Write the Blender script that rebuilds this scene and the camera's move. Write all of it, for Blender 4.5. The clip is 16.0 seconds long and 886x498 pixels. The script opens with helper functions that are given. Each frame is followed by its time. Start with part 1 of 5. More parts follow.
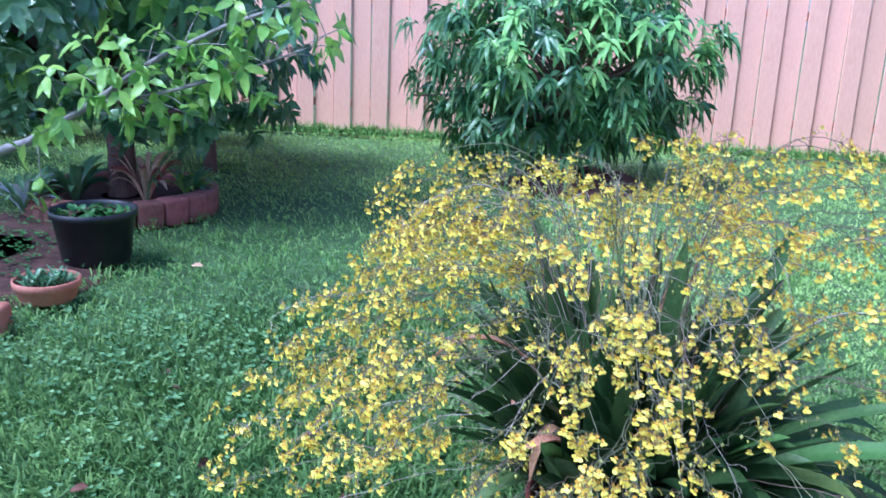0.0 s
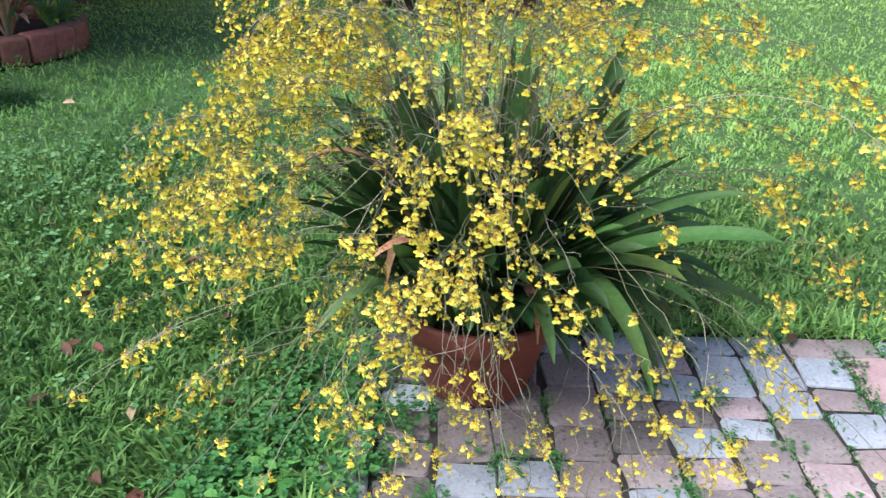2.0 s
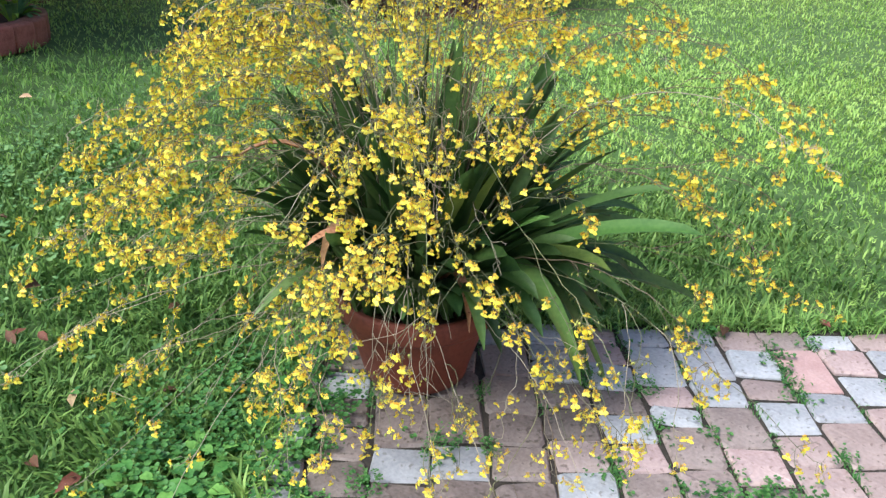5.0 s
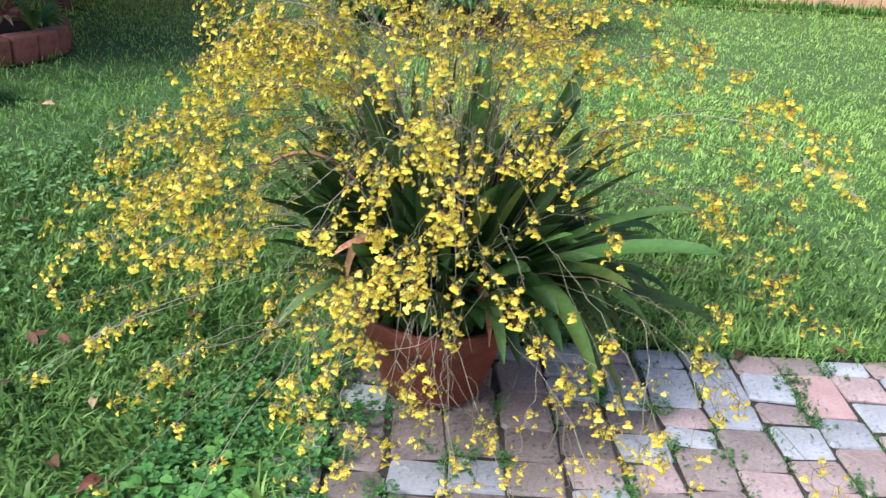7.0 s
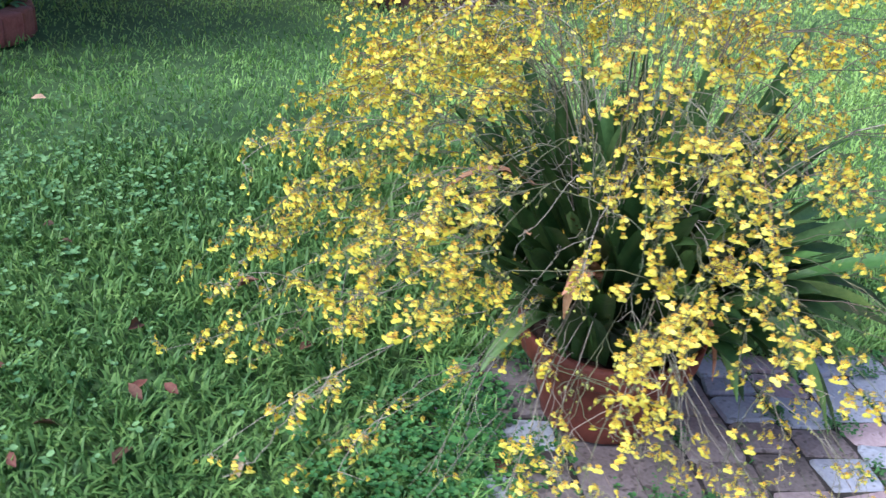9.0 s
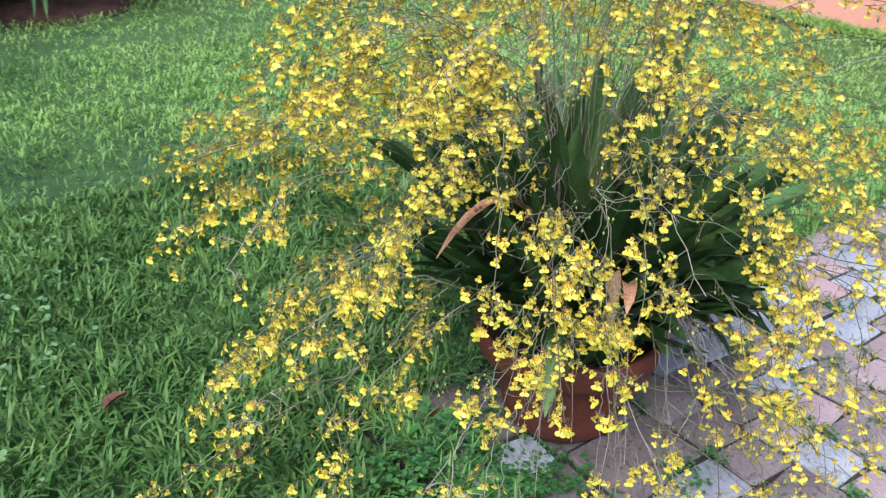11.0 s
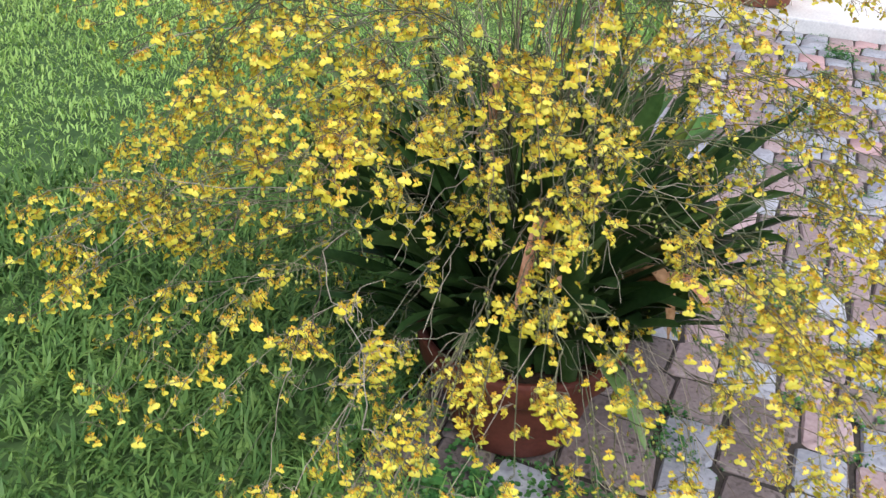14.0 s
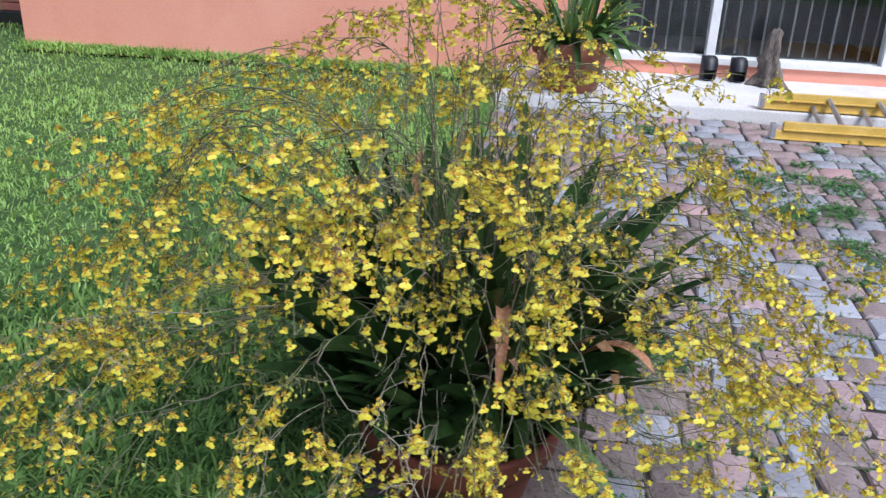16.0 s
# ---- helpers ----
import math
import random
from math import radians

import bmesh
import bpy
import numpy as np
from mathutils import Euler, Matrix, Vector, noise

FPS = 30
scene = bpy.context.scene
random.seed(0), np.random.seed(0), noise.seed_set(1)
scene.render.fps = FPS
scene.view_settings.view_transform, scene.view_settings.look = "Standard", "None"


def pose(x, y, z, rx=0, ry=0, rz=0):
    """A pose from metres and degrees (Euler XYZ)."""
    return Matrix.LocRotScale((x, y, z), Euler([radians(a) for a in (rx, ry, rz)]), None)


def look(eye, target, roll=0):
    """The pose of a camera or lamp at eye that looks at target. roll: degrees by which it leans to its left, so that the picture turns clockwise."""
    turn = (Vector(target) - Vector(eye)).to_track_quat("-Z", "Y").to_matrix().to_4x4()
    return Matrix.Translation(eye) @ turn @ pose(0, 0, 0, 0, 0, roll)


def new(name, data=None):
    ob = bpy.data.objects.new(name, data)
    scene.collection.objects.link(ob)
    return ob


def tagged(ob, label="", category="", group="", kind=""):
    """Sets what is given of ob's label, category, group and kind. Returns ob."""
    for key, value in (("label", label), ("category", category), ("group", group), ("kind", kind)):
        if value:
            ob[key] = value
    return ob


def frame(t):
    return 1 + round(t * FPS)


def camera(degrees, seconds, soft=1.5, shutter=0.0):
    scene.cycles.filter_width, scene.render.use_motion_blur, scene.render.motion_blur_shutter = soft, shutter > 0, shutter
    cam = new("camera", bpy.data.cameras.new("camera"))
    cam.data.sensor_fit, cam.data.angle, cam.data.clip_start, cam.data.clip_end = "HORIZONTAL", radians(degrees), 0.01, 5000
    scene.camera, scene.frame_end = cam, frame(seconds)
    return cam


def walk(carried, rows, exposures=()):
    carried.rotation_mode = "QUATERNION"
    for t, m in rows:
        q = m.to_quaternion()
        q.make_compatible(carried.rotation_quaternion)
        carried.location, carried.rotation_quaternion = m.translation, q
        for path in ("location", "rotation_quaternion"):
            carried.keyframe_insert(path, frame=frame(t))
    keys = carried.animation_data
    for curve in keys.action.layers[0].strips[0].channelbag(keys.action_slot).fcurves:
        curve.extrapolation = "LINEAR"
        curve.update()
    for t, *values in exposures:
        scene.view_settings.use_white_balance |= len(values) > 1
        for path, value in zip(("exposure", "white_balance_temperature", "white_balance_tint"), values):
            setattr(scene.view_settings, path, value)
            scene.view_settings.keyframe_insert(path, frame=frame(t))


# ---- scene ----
cam = camera(54.3, 16.0, soft=1.3, shutter=0.25)
PATH = [
    (0, (0.336, 0.207, 1.434), (0.161, 2.128, 0.906), 2.3),
    (0.5, (0.316, 0.193, 1.426), (0.271, 2.085, 0.78), 3.2),
    (1, (0.381, 0.161, 1.419), (0.331, 2.014, 0.666), 4.0),
    (1.5, (0.441, 0.157, 1.414), (0.394, 1.978, 0.589), 2.4),
    (2, (0.47, 0.148, 1.413), (0.515, 1.941, 0.527), 1.5),
    (2.5, (0.508, 0.129, 1.415), (0.629, 1.915, 0.523), 1.5),
    (3, (0.536, 0.11, 1.403), (0.636, 1.874, 0.466), 2.2),
    (3.2, (0.535, 0.105, 1.393), (0.616, 1.855, 0.429), 2.4),
    (5.3, (0.572, 0.078, 1.416), (0.691, 1.894, 0.587), 3.1),
    (5.5, (0.578, 0.086, 1.416), (0.718, 1.918, 0.626), 3.7),
    (6, (0.58, 0.079, 1.424), (0.744, 1.933, 0.691), 5.0),
    (6.5, (0.578, 0.071, 1.421), (0.723, 1.918, 0.668), 5.2),
    (7, (0.517, 0.05, 1.41), (0.61, 1.864, 0.574), 4.3),
    (7.5, (0.33, 0.061, 1.405), (0.424, 1.851, 0.517), 4.1),
    (8, (0.192, 0.177, 1.391), (0.305, 1.95, 0.474), 4.6),
    (8.5, (0.114, 0.316, 1.387), (0.281, 2.081, 0.462), 5.9),
    (9, (-0.096, 0.421, 1.365), (0.187, 2.187, 0.471), 4.4),
    (9.2, (-0.195, 0.466, 1.365), (0.132, 2.221, 0.464), 3.0),
    (11.3, (-0.808, 0.994, 1.384), (0.37, 2.315, 0.453), 2.0),
    (11.5, (-0.847, 1.034, 1.384), (0.38, 2.296, 0.434), 2.0),
    (12, (-0.846, 1.164, 1.374), (0.469, 2.337, 0.429), 2.8),
    (12.5, (-0.813, 1.287, 1.382), (0.581, 2.37, 0.441), 3.2),
    (13, (-0.866, 1.456, 1.379), (0.656, 2.319, 0.41), 1.5),
    (13.5, (-0.956, 1.635, 1.379), (0.632, 2.311, 0.369), 1.3),
    (14, (-0.92, 1.803, 1.362), (0.703, 2.406, 0.361), 2.8),
    (14.5, (-0.849, 1.963, 1.379), (0.801, 2.467, 0.369), 2.4),
    (15, (-0.931, 2.118, 1.405), (0.786, 2.461, 0.439), 0.9),
    (15.5, (-1.019, 2.112, 1.408), (0.774, 2.375, 0.561), 0.8),
    (16, (-1.051, 2.02, 1.401), (0.769, 2.252, 0.604), 2.1),
]
walk(cam, [(t, look(eye, target, roll)) for t, eye, target, roll in PATH],
     [(0.0, 0.92, 4470, 24), (0.5, 0.92, 4300, 9), (1.0, 0.9, 4450, 4), (1.5, 0.86, 4980, 8), (2.0, 0.75, 5600, 8), (3.0, 0.72, 6000, 7), (6.0, 0.82, 5950, 7),
      (7.5, 0.72, 5700, 13), (9.0, 0.7, 5200, 17), (11.5, 0.4, 5550, 13), (13.5, 0.15, 5900, 14), (15.0, 0.34, 5600, 15), (15.5, 0.2, 5550, 15), (16.0, 0.0, 5550, 14)])

# ---- world, sun, exposure ----
world = bpy.data.worlds.new("world")
scene.world = world
world.use_nodes = True
_wn = world.node_tree.nodes
_sky = _wn.new("ShaderNodeTexSky")
_sky.sky_type, _sky.sun_disc = "NISHITA", False
_sky.sun_elevation, _sky.sun_rotation = radians(53), radians(235)
_sky.air_density, _sky.dust_density = 1.0, 2.0
_wn["Background"].inputs[1].default_value = 0.12
world.node_tree.links.new(_sky.outputs[0], _wn["Background"].inputs[0])
sun = new("sun", bpy.data.lights.new("sun", "SUN"))
sun.data.energy, sun.data.angle, sun.data.color = 3.4, radians(30), (1.0, 0.95, 0.87)
sun.matrix_world = look((-4.6, -3.2, 7.4), (0.0, 0.0, 0.0))

# ---- small tools ----
RNG = np.random.RandomState(7)


def mesh(name, verts, tris, mats, idx=None, smooth=False):
    """A mesh from arrays of places and triangles."""
    verts, tris = np.asarray(verts, np.float32), np.asarray(tris, np.int32)
    me = bpy.data.meshes.new(name)
    me.vertices.add(len(verts))
    me.vertices.foreach_set("co", verts.ravel())
    me.loops.add(tris.size)
    me.loops.foreach_set("vertex_index", tris.ravel())
    me.polygons.add(len(tris))
    me.polygons.foreach_set("loop_start", np.arange(0, tris.size, 3, dtype=np.int32))
    me.polygons.foreach_set("loop_total", np.full(len(tris), 3, np.int32))
    for m in mats:
        me.materials.append(m)
    if idx is not None:
        me.polygons.foreach_set("material_index", np.asarray(idx, np.int32))
    if smooth:
        me.polygons.foreach_set("use_smooth", np.ones(len(tris), bool))
    me.update(calc_edges=True)
    me.validate()
    return me


class Heap:
    """Gathers pieces of geometry for one mesh."""

    def __init__(self):
        self.v, self.t, self.m, self.n = [], [], [], 0

    def add(self, verts, tris, slot=0):
        verts, tris = np.asarray(verts, float), np.asarray(tris, int)
        self.v.append(verts), self.t.append(tris + self.n)
        self.m.append(np.full(len(tris), slot) if np.isscalar(slot) else np.asarray(slot))
        self.n += len(verts)

    def mesh(self, name, mats, smooth=False):
        return mesh(name, np.concatenate(self.v), np.concatenate(self.t), mats, np.concatenate(self.m), smooth)


def under(ob, parent):
    ob.parent = parent
    if parent.type == "EMPTY":
        ob.matrix_parent_inverse = Matrix.Translation(-parent.location)
    return ob


def thing(name, place, label, category, group=""):
    ob = new(name)
    ob.location, ob.empty_display_size = place, 0.1
    return tagged(ob, label, category, group)


def part(name, data, parent, label=""):
    """data: a mesh, or a bmesh with its material."""
    return tagged(under(new(name, data), parent), label)


def bm_mesh(name, bm, *mats, smooth=False):
    me = bpy.data.meshes.new(name)
    bmesh.ops.recalc_face_normals(bm, faces=bm.faces)
    bm.to_mesh(me)
    bm.free()
    for m in mats:
        me.materials.append(m)
    if smooth:
        for p in me.polygons:
            p.use_smooth = True
    return me


def box(lo, hi, bevel=0.0, bm=None, segments=2):
    bm = bm or bmesh.new()
    lo, hi = Vector(lo), Vector(hi)
    made = bmesh.ops.create_cube(bm, size=1.0, matrix=Matrix.Translation((lo + hi) / 2) @ Matrix.Diagonal((*(hi - lo), 1)))
    if bevel:
        edges = list({e for v in made["verts"] for e in v.link_edges})
        bmesh.ops.bevel(bm, geom=edges, offset=bevel, segments=segments, affect="EDGES", profile=0.6)
    return bm


def lathe(profile, centre, sides=48, wobble=0.0):
    """A turned body from pairs of radius and height."""
    a = np.linspace(0, 2 * np.pi, sides, endpoint=False)
    rows = []
    for i, (r, z) in enumerate(profile):
        rr = r * (1 + wobble * np.sin(a * 3 + i) * 0.5)
        rows.append(np.stack([centre[0] + rr * np.cos(a), centre[1] + rr * np.sin(a), np.full(sides, centre[2] + z)], 1))
    tris = []
    for i in range(len(profile) - 1):
        for j in range(sides):
            p, q = i * sides + j, i * sides + (j + 1) % sides
            tris += [(p, q, q + sides), (p, q + sides, p + sides)]
    return np.concatenate(rows), np.array(tris)


def tube(path, radii, sides=5):
    """A tube along places, with a radius at each."""
    path = np.asarray(path, float)
    way = np.gradient(path, axis=0)
    way /= np.linalg.norm(way, axis=1)[:, None] + 1e-9
    ref = np.where(np.abs(way[:, 2:3]) > 0.9, [[1.0, 0, 0]], [[0, 0, 1.0]])
    u = np.cross(way, ref)
    u /= np.linalg.norm(u, axis=1)[:, None] + 1e-9
    w = np.cross(way, u)
    a = np.linspace(0, 2 * np.pi, sides, endpoint=False)
    ring = u[:, None] * np.cos(a)[None, :, None] + w[:, None] * np.sin(a)[None, :, None]
    verts = (path[:, None] + ring * np.broadcast_to(radii, len(path))[:, None, None]).reshape(-1, 3)
    i, j = np.meshgrid(np.arange(len(path) - 1), np.arange(sides), indexing="ij")
    p, q = (i * sides + j).ravel(), (i * sides + (j + 1) % sides).ravel()
    return verts, np.concatenate([np.stack([p, q, q + sides], 1), np.stack([p, q + sides, p + sides], 1)])


def bezier(p0, p1, p2, p3, n):
    t = np.linspace(0, 1, n)[:, None]
    return (1 - t) ** 3 * np.array(p0) + 3 * t * (1 - t) ** 2 * np.array(p1) + 3 * t * t * (1 - t) * np.array(p2) + t**3 * np.array(p3)


def strap(path, width, fold=0.25, side=None, taper=0.75, tip=0.02):
    """A strap leaf with a folded keel along a path."""
    path = np.asarray(path, float)
    n = len(path)
    way = np.gradient(path, axis=0)
    way /= np.linalg.norm(way, axis=1)[:, None] + 1e-9
    s = np.cross(way, [0, 0, 1.0]) if side is None else np.broadcast_to(side, way.shape)
    s = s / (np.linalg.norm(s, axis=1)[:, None] + 1e-6)
    up = np.cross(s, way)
    t = np.linspace(0, 1, n)
    w = width * np.minimum(1, 0.55 + 1.8 * t) * np.where(t > taper, np.sqrt(np.clip(1 - ((t - taper) / (1 - taper)) ** 2, tip, 1)), 1)
    half = (s * w[:, None]) / 2
    lift = up * (w * fold)[:, None]
    verts = np.stack([path - half + lift, path - half * 0.5 + lift * 0.42, path, path + half * 0.5 + lift * 0.42, path + half + lift], 1).reshape(-1, 3)
    tris = []
    for i in range(n - 1):
        for j in range(4):
            p = i * 5 + j
            tris += [(p, p + 1, p + 6), (p, p + 6, p + 5)]
    return verts, np.array(tris)


# ---- materials ----
def mat(name, dark, light, scale=20.0, rough=0.6, bump=0.2, fine=6.0, vary="", amount=0.3, thin=0.0, metallic=0.0, specular=0.5, spots=None, stretch=(1, 1, 1)):
    """A surface that wanders between two colours at two scales, with relief; vary: 'object' or 'island' shifts its lightness piece by piece."""
    m = bpy.data.materials.new(name)
    m.use_nodes = True
    nt, nodes = m.node_tree, m.node_tree.nodes
    link = nt.links.new
    bsdf, out = nodes["Principled BSDF"], nodes["Material Output"]
    where = nodes.new("ShaderNodeTexCoord")
    fit = nodes.new("ShaderNodeMapping")
    fit.inputs["Scale"].default_value = stretch
    link(where.outputs["Object"], fit.inputs[0])
    big, small = nodes.new("ShaderNodeTexNoise"), nodes.new("ShaderNodeTexNoise")
    big.inputs["Scale"].default_value, big.inputs["Detail"].default_value = scale, 4
    small.inputs["Scale"].default_value, small.inputs["Detail"].default_value = scale * fine, 3
    link(fit.outputs[0], big.inputs["Vector"]), link(fit.outputs[0], small.inputs["Vector"])
    both = nodes.new("ShaderNodeMath")
    both.operation = "MULTIPLY_ADD"
    both.inputs[1].default_value = 0.45
    half = nodes.new("ShaderNodeMath")
    half.operation = "MULTIPLY"
    half.inputs[1].default_value = 0.6
    link(big.outputs[0], half.inputs[0])
    link(small.outputs[0], both.inputs[0]), link(half.outputs[0], both.inputs[2])
    ramp = nodes.new("ShaderNodeValToRGB")
    ramp.color_ramp.elements[0].position, ramp.color_ramp.elements[1].position = 0.36, 0.68
    ramp.color_ramp.elements[0].color, ramp.color_ramp.elements[1].color = (*dark, 1), (*light, 1)
    link(both.outputs[0], ramp.inputs[0])
    colour = ramp.outputs[0]
    if spots:
        dots = nodes.new("ShaderNodeTexNoise")
        dots.inputs["Scale"].default_value = spots[1]
        link(fit.outputs[0], dots.inputs["Vector"])
        edge = nodes.new("ShaderNodeMapRange")
        edge.inputs[1].default_value, edge.inputs[2].default_value = spots[2], spots[2] + 0.08
        link(dots.outputs[0], edge.inputs[0])
        mix = nodes.new("ShaderNodeMixRGB")
        mix.inputs[2].default_value = (*spots[0], 1)
        link(edge.outputs[0], mix.inputs[0]), link(colour, mix.inputs[1])
        colour = mix.outputs[0]
    if vary:
        info = nodes.new("ShaderNodeObjectInfo" if vary == "object" else "ShaderNodeNewGeometry")
        chance = info.outputs["Random" if vary == "object" else "Random Per Island"]
        span = nodes.new("ShaderNodeMapRange")
        span.inputs[3].default_value, span.inputs[4].default_value = 1 - amount, 1 + amount
        link(chance, span.inputs[0])
        shift = nodes.new("ShaderNodeHueSaturation")
        link(span.outputs[0], shift.inputs["Value"])
        hue = nodes.new("ShaderNodeMapRange")
        hue.inputs[3].default_value, hue.inputs[4].default_value = 0.5 + amount * 0.05, 0.5 - amount * 0.05
        link(chance, hue.inputs[0]), link(hue.outputs[0], shift.inputs["Hue"])
        link(colour, shift.inputs["Color"])
        colour = shift.outputs[0]
    link(colour, bsdf.inputs["Base Color"])
    bsdf.inputs["Roughness"].default_value, bsdf.inputs["Metallic"].default_value = rough, metallic
    bsdf.inputs["Specular IOR Level"].default_value = specular
    if bump:
        relief = nodes.new("ShaderNodeBump")
        relief.inputs["Strength"].default_value, relief.inputs["Distance"].default_value = bump, 0.01
        link(both.outputs[0], relief.inputs["Height"]), link(relief.outputs[0], bsdf.inputs["Normal"])
    if thin:
        glow = nodes.new("ShaderNodeBsdfTranslucent")
        link(colour, glow.inputs[0])
        blend = nodes.new("ShaderNodeMixShader")
        blend.inputs[0].default_value = thin
        link(bsdf.outputs[0], blend.inputs[1]), link(glow.outputs[0], blend.inputs[2])
        link(blend.outputs[0], out.inputs[0])
    return m


M_SOIL = mat("lawn_soil", (0.04, 0.085, 0.024), (0.09, 0.165, 0.045), 3.0, 0.95, 0.6)
# one grass in three tones: the lawn's shade and sunlight put into colour
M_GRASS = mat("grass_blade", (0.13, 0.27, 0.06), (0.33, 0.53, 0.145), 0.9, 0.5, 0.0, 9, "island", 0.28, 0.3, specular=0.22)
M_GRASS_SHADED = mat("shaded_grass_blade", (0.066, 0.15, 0.036), (0.2, 0.34, 0.086), 0.9, 0.5, 0.0, 9, "island", 0.32, 0.3, specular=0.22)
M_GRASS_SUNLIT = mat("sunlit_grass_blade", (0.24, 0.42, 0.09), (0.46, 0.66, 0.19), 0.9, 0.5, 0.0, 9, "island", 0.2, 0.35, specular=0.22)
M_CLOVER = mat("weed_leaf", (0.04, 0.14, 0.03), (0.11, 0.28, 0.07), 8, 0.5, 0.0, 6, "island", 0.3, 0.25)
M_WEED_PALE = mat("pale_weed_leaf", (0.09, 0.22, 0.07), (0.22, 0.38, 0.14), 8, 0.55, 0.0, 6, "island", 0.35, 0.25)
M_WEED_BROAD = mat("broad_weed_leaf", (0.08, 0.24, 0.045), (0.17, 0.38, 0.09), 20, 0.5, 0.05, 6, "object", 0.3, 0.25)
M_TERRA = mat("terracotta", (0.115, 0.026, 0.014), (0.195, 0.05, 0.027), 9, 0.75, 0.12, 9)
# lighter copy for the window pot, sunlight put into its colour
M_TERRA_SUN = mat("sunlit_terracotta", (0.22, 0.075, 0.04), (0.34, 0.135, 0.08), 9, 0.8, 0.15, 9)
M_TERRA_PALE = mat("weathered_terracotta", (0.42, 0.14, 0.08), (0.55, 0.24, 0.15), 12, 0.85, 0.2)
M_MIX = mat("bark_mix", (0.02, 0.012, 0.008), (0.10, 0.06, 0.035), 60, 0.95, 0.8)
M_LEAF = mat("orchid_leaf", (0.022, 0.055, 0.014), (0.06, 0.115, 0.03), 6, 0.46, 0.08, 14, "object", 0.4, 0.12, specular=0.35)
M_LEAF_DEEP = mat("mid_green_orchid_leaf", (0.045, 0.105, 0.025), (0.1, 0.19, 0.05), 6, 0.44, 0.06, 14, "object", 0.25, 0.15, specular=0.35)
M_LEAF_YOUNG = mat("young_orchid_leaf", (0.075, 0.17, 0.035), (0.15, 0.28, 0.07), 6, 0.42, 0.06, 14, "object", 0.2, 0.18, specular=0.4)
M_LEAF_YELLOW = mat("yellowing_orchid_leaf", (0.13, 0.2, 0.035), (0.26, 0.32, 0.07), 7, 0.45, 0.06, 14, "object", 0.2, 0.18, specular=0.35)
M_LEAF_DRY = mat("dry_orchid_leaf", (0.32, 0.15, 0.06), (0.62, 0.36, 0.2), 22, 0.8, 0.25, 5, "object", 0.25, 0.15, spots=((0.16, 0.07, 0.03), 60, 0.62))
M_LEAF_SPOT = mat("spotted_orchid_leaf", (0.12, 0.24, 0.06), (0.26, 0.36, 0.12), 8, 0.45, 0.05, 9, "object", 0.2, 0.15, spots=((0.1, 0.07, 0.02), 70, 0.6))
M_STEM = mat("green_stem", (0.07, 0.085, 0.035), (0.19, 0.19, 0.1), 40, 0.6, 0.0, 6, "object", 0.4)
M_STEM_DARK = mat("purple_stem", (0.07, 0.05, 0.035), (0.2, 0.15, 0.10), 40, 0.6, 0.0, 6, "object", 0.3)
M_STEM_DRY = mat("dry_stem", (0.22, 0.19, 0.13), (0.40, 0.36, 0.27), 60, 0.8, 0.0, 6, "object", 0.3)
M_LIP = mat("yellow_lip", (0.92, 0.77, 0.035), (0.97, 0.88, 0.15), 30, 0.5, 0.0, 6, "island", 0.12, 0.3)
M_LIP_ONE = mat("yellow_lip_single", (0.92, 0.77, 0.035), (0.97, 0.88, 0.15), 30, 0.5, 0.0, 6, "object", 0.12, 0.3)
M_PETAL = mat("barred_petal", (0.58, 0.28, 0.025), (0.92, 0.68, 0.06), 160, 0.5, 0.0, 3, "island", 0.3, 0.3)
M_BUD = mat("green_bud", (0.3, 0.36, 0.06), (0.5, 0.5, 0.12), 90, 0.5, 0.0, 3, "island", 0.25, 0.1)
M_DEAD = mat("dead_leaf", (0.065, 0.028, 0.014), (0.16, 0.07, 0.034), 25, 0.75, 0.2, 6, "object", 0.4, 0.1)
M_DEAD_PALE = mat("pale_dead_leaf", (0.35, 0.22, 0.12), (0.6, 0.42, 0.25), 25, 0.75, 0.2, 6, "object", 0.3, 0.1)
M_FENCE = mat("peach_paint", (0.72, 0.38, 0.245), (0.84, 0.5, 0.34), 2.5, 0.75, 0.15, 22, "object", 0.07, stretch=(1, 1, 0.25))
M_WALL = mat("salmon_stucco", (0.77, 0.32, 0.22), (0.86, 0.41, 0.30), 1.6, 0.85, 0.25, 60)
M_WHITE = mat("white_paint", (0.7, 0.7, 0.7), (0.82, 0.82, 0.81), 8, 0.45, 0.05)
M_SLAB = mat("pale_concrete", (0.58, 0.57, 0.55), (0.78, 0.77, 0.74), 5, 0.85, 0.2, 14)
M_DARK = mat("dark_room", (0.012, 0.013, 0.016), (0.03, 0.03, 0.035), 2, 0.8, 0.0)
M_BLIND = mat("grey_blind", (0.065, 0.065, 0.07), (0.12, 0.12, 0.125), 10, 0.6, 0.0, 6, "object", 0.25)
M_GREY = mat("paver_grey", (0.27, 0.28, 0.305), (0.46, 0.472, 0.505), 6, 0.62, 0.35, 12, "object", 0.2, spots=((0.24, 0.24, 0.24), 55, 0.6))
M_PINK = mat("paver_pink", (0.29, 0.21, 0.2), (0.47, 0.365, 0.35), 6, 0.62, 0.35, 12, "object", 0.2, spots=((0.25, 0.18, 0.165), 55, 0.6))
M_ROSE = mat("paver_rose", (0.42, 0.26, 0.25), (0.55, 0.37, 0.36), 9, 0.85, 0.35, 12, "object", 0.12)
M_TAN = mat("paver_tan", (0.2, 0.155, 0.145), (0.38, 0.31, 0.29), 6, 0.62, 0.35, 12, "object", 0.2, spots=((0.17, 0.135, 0.12), 60, 0.6))
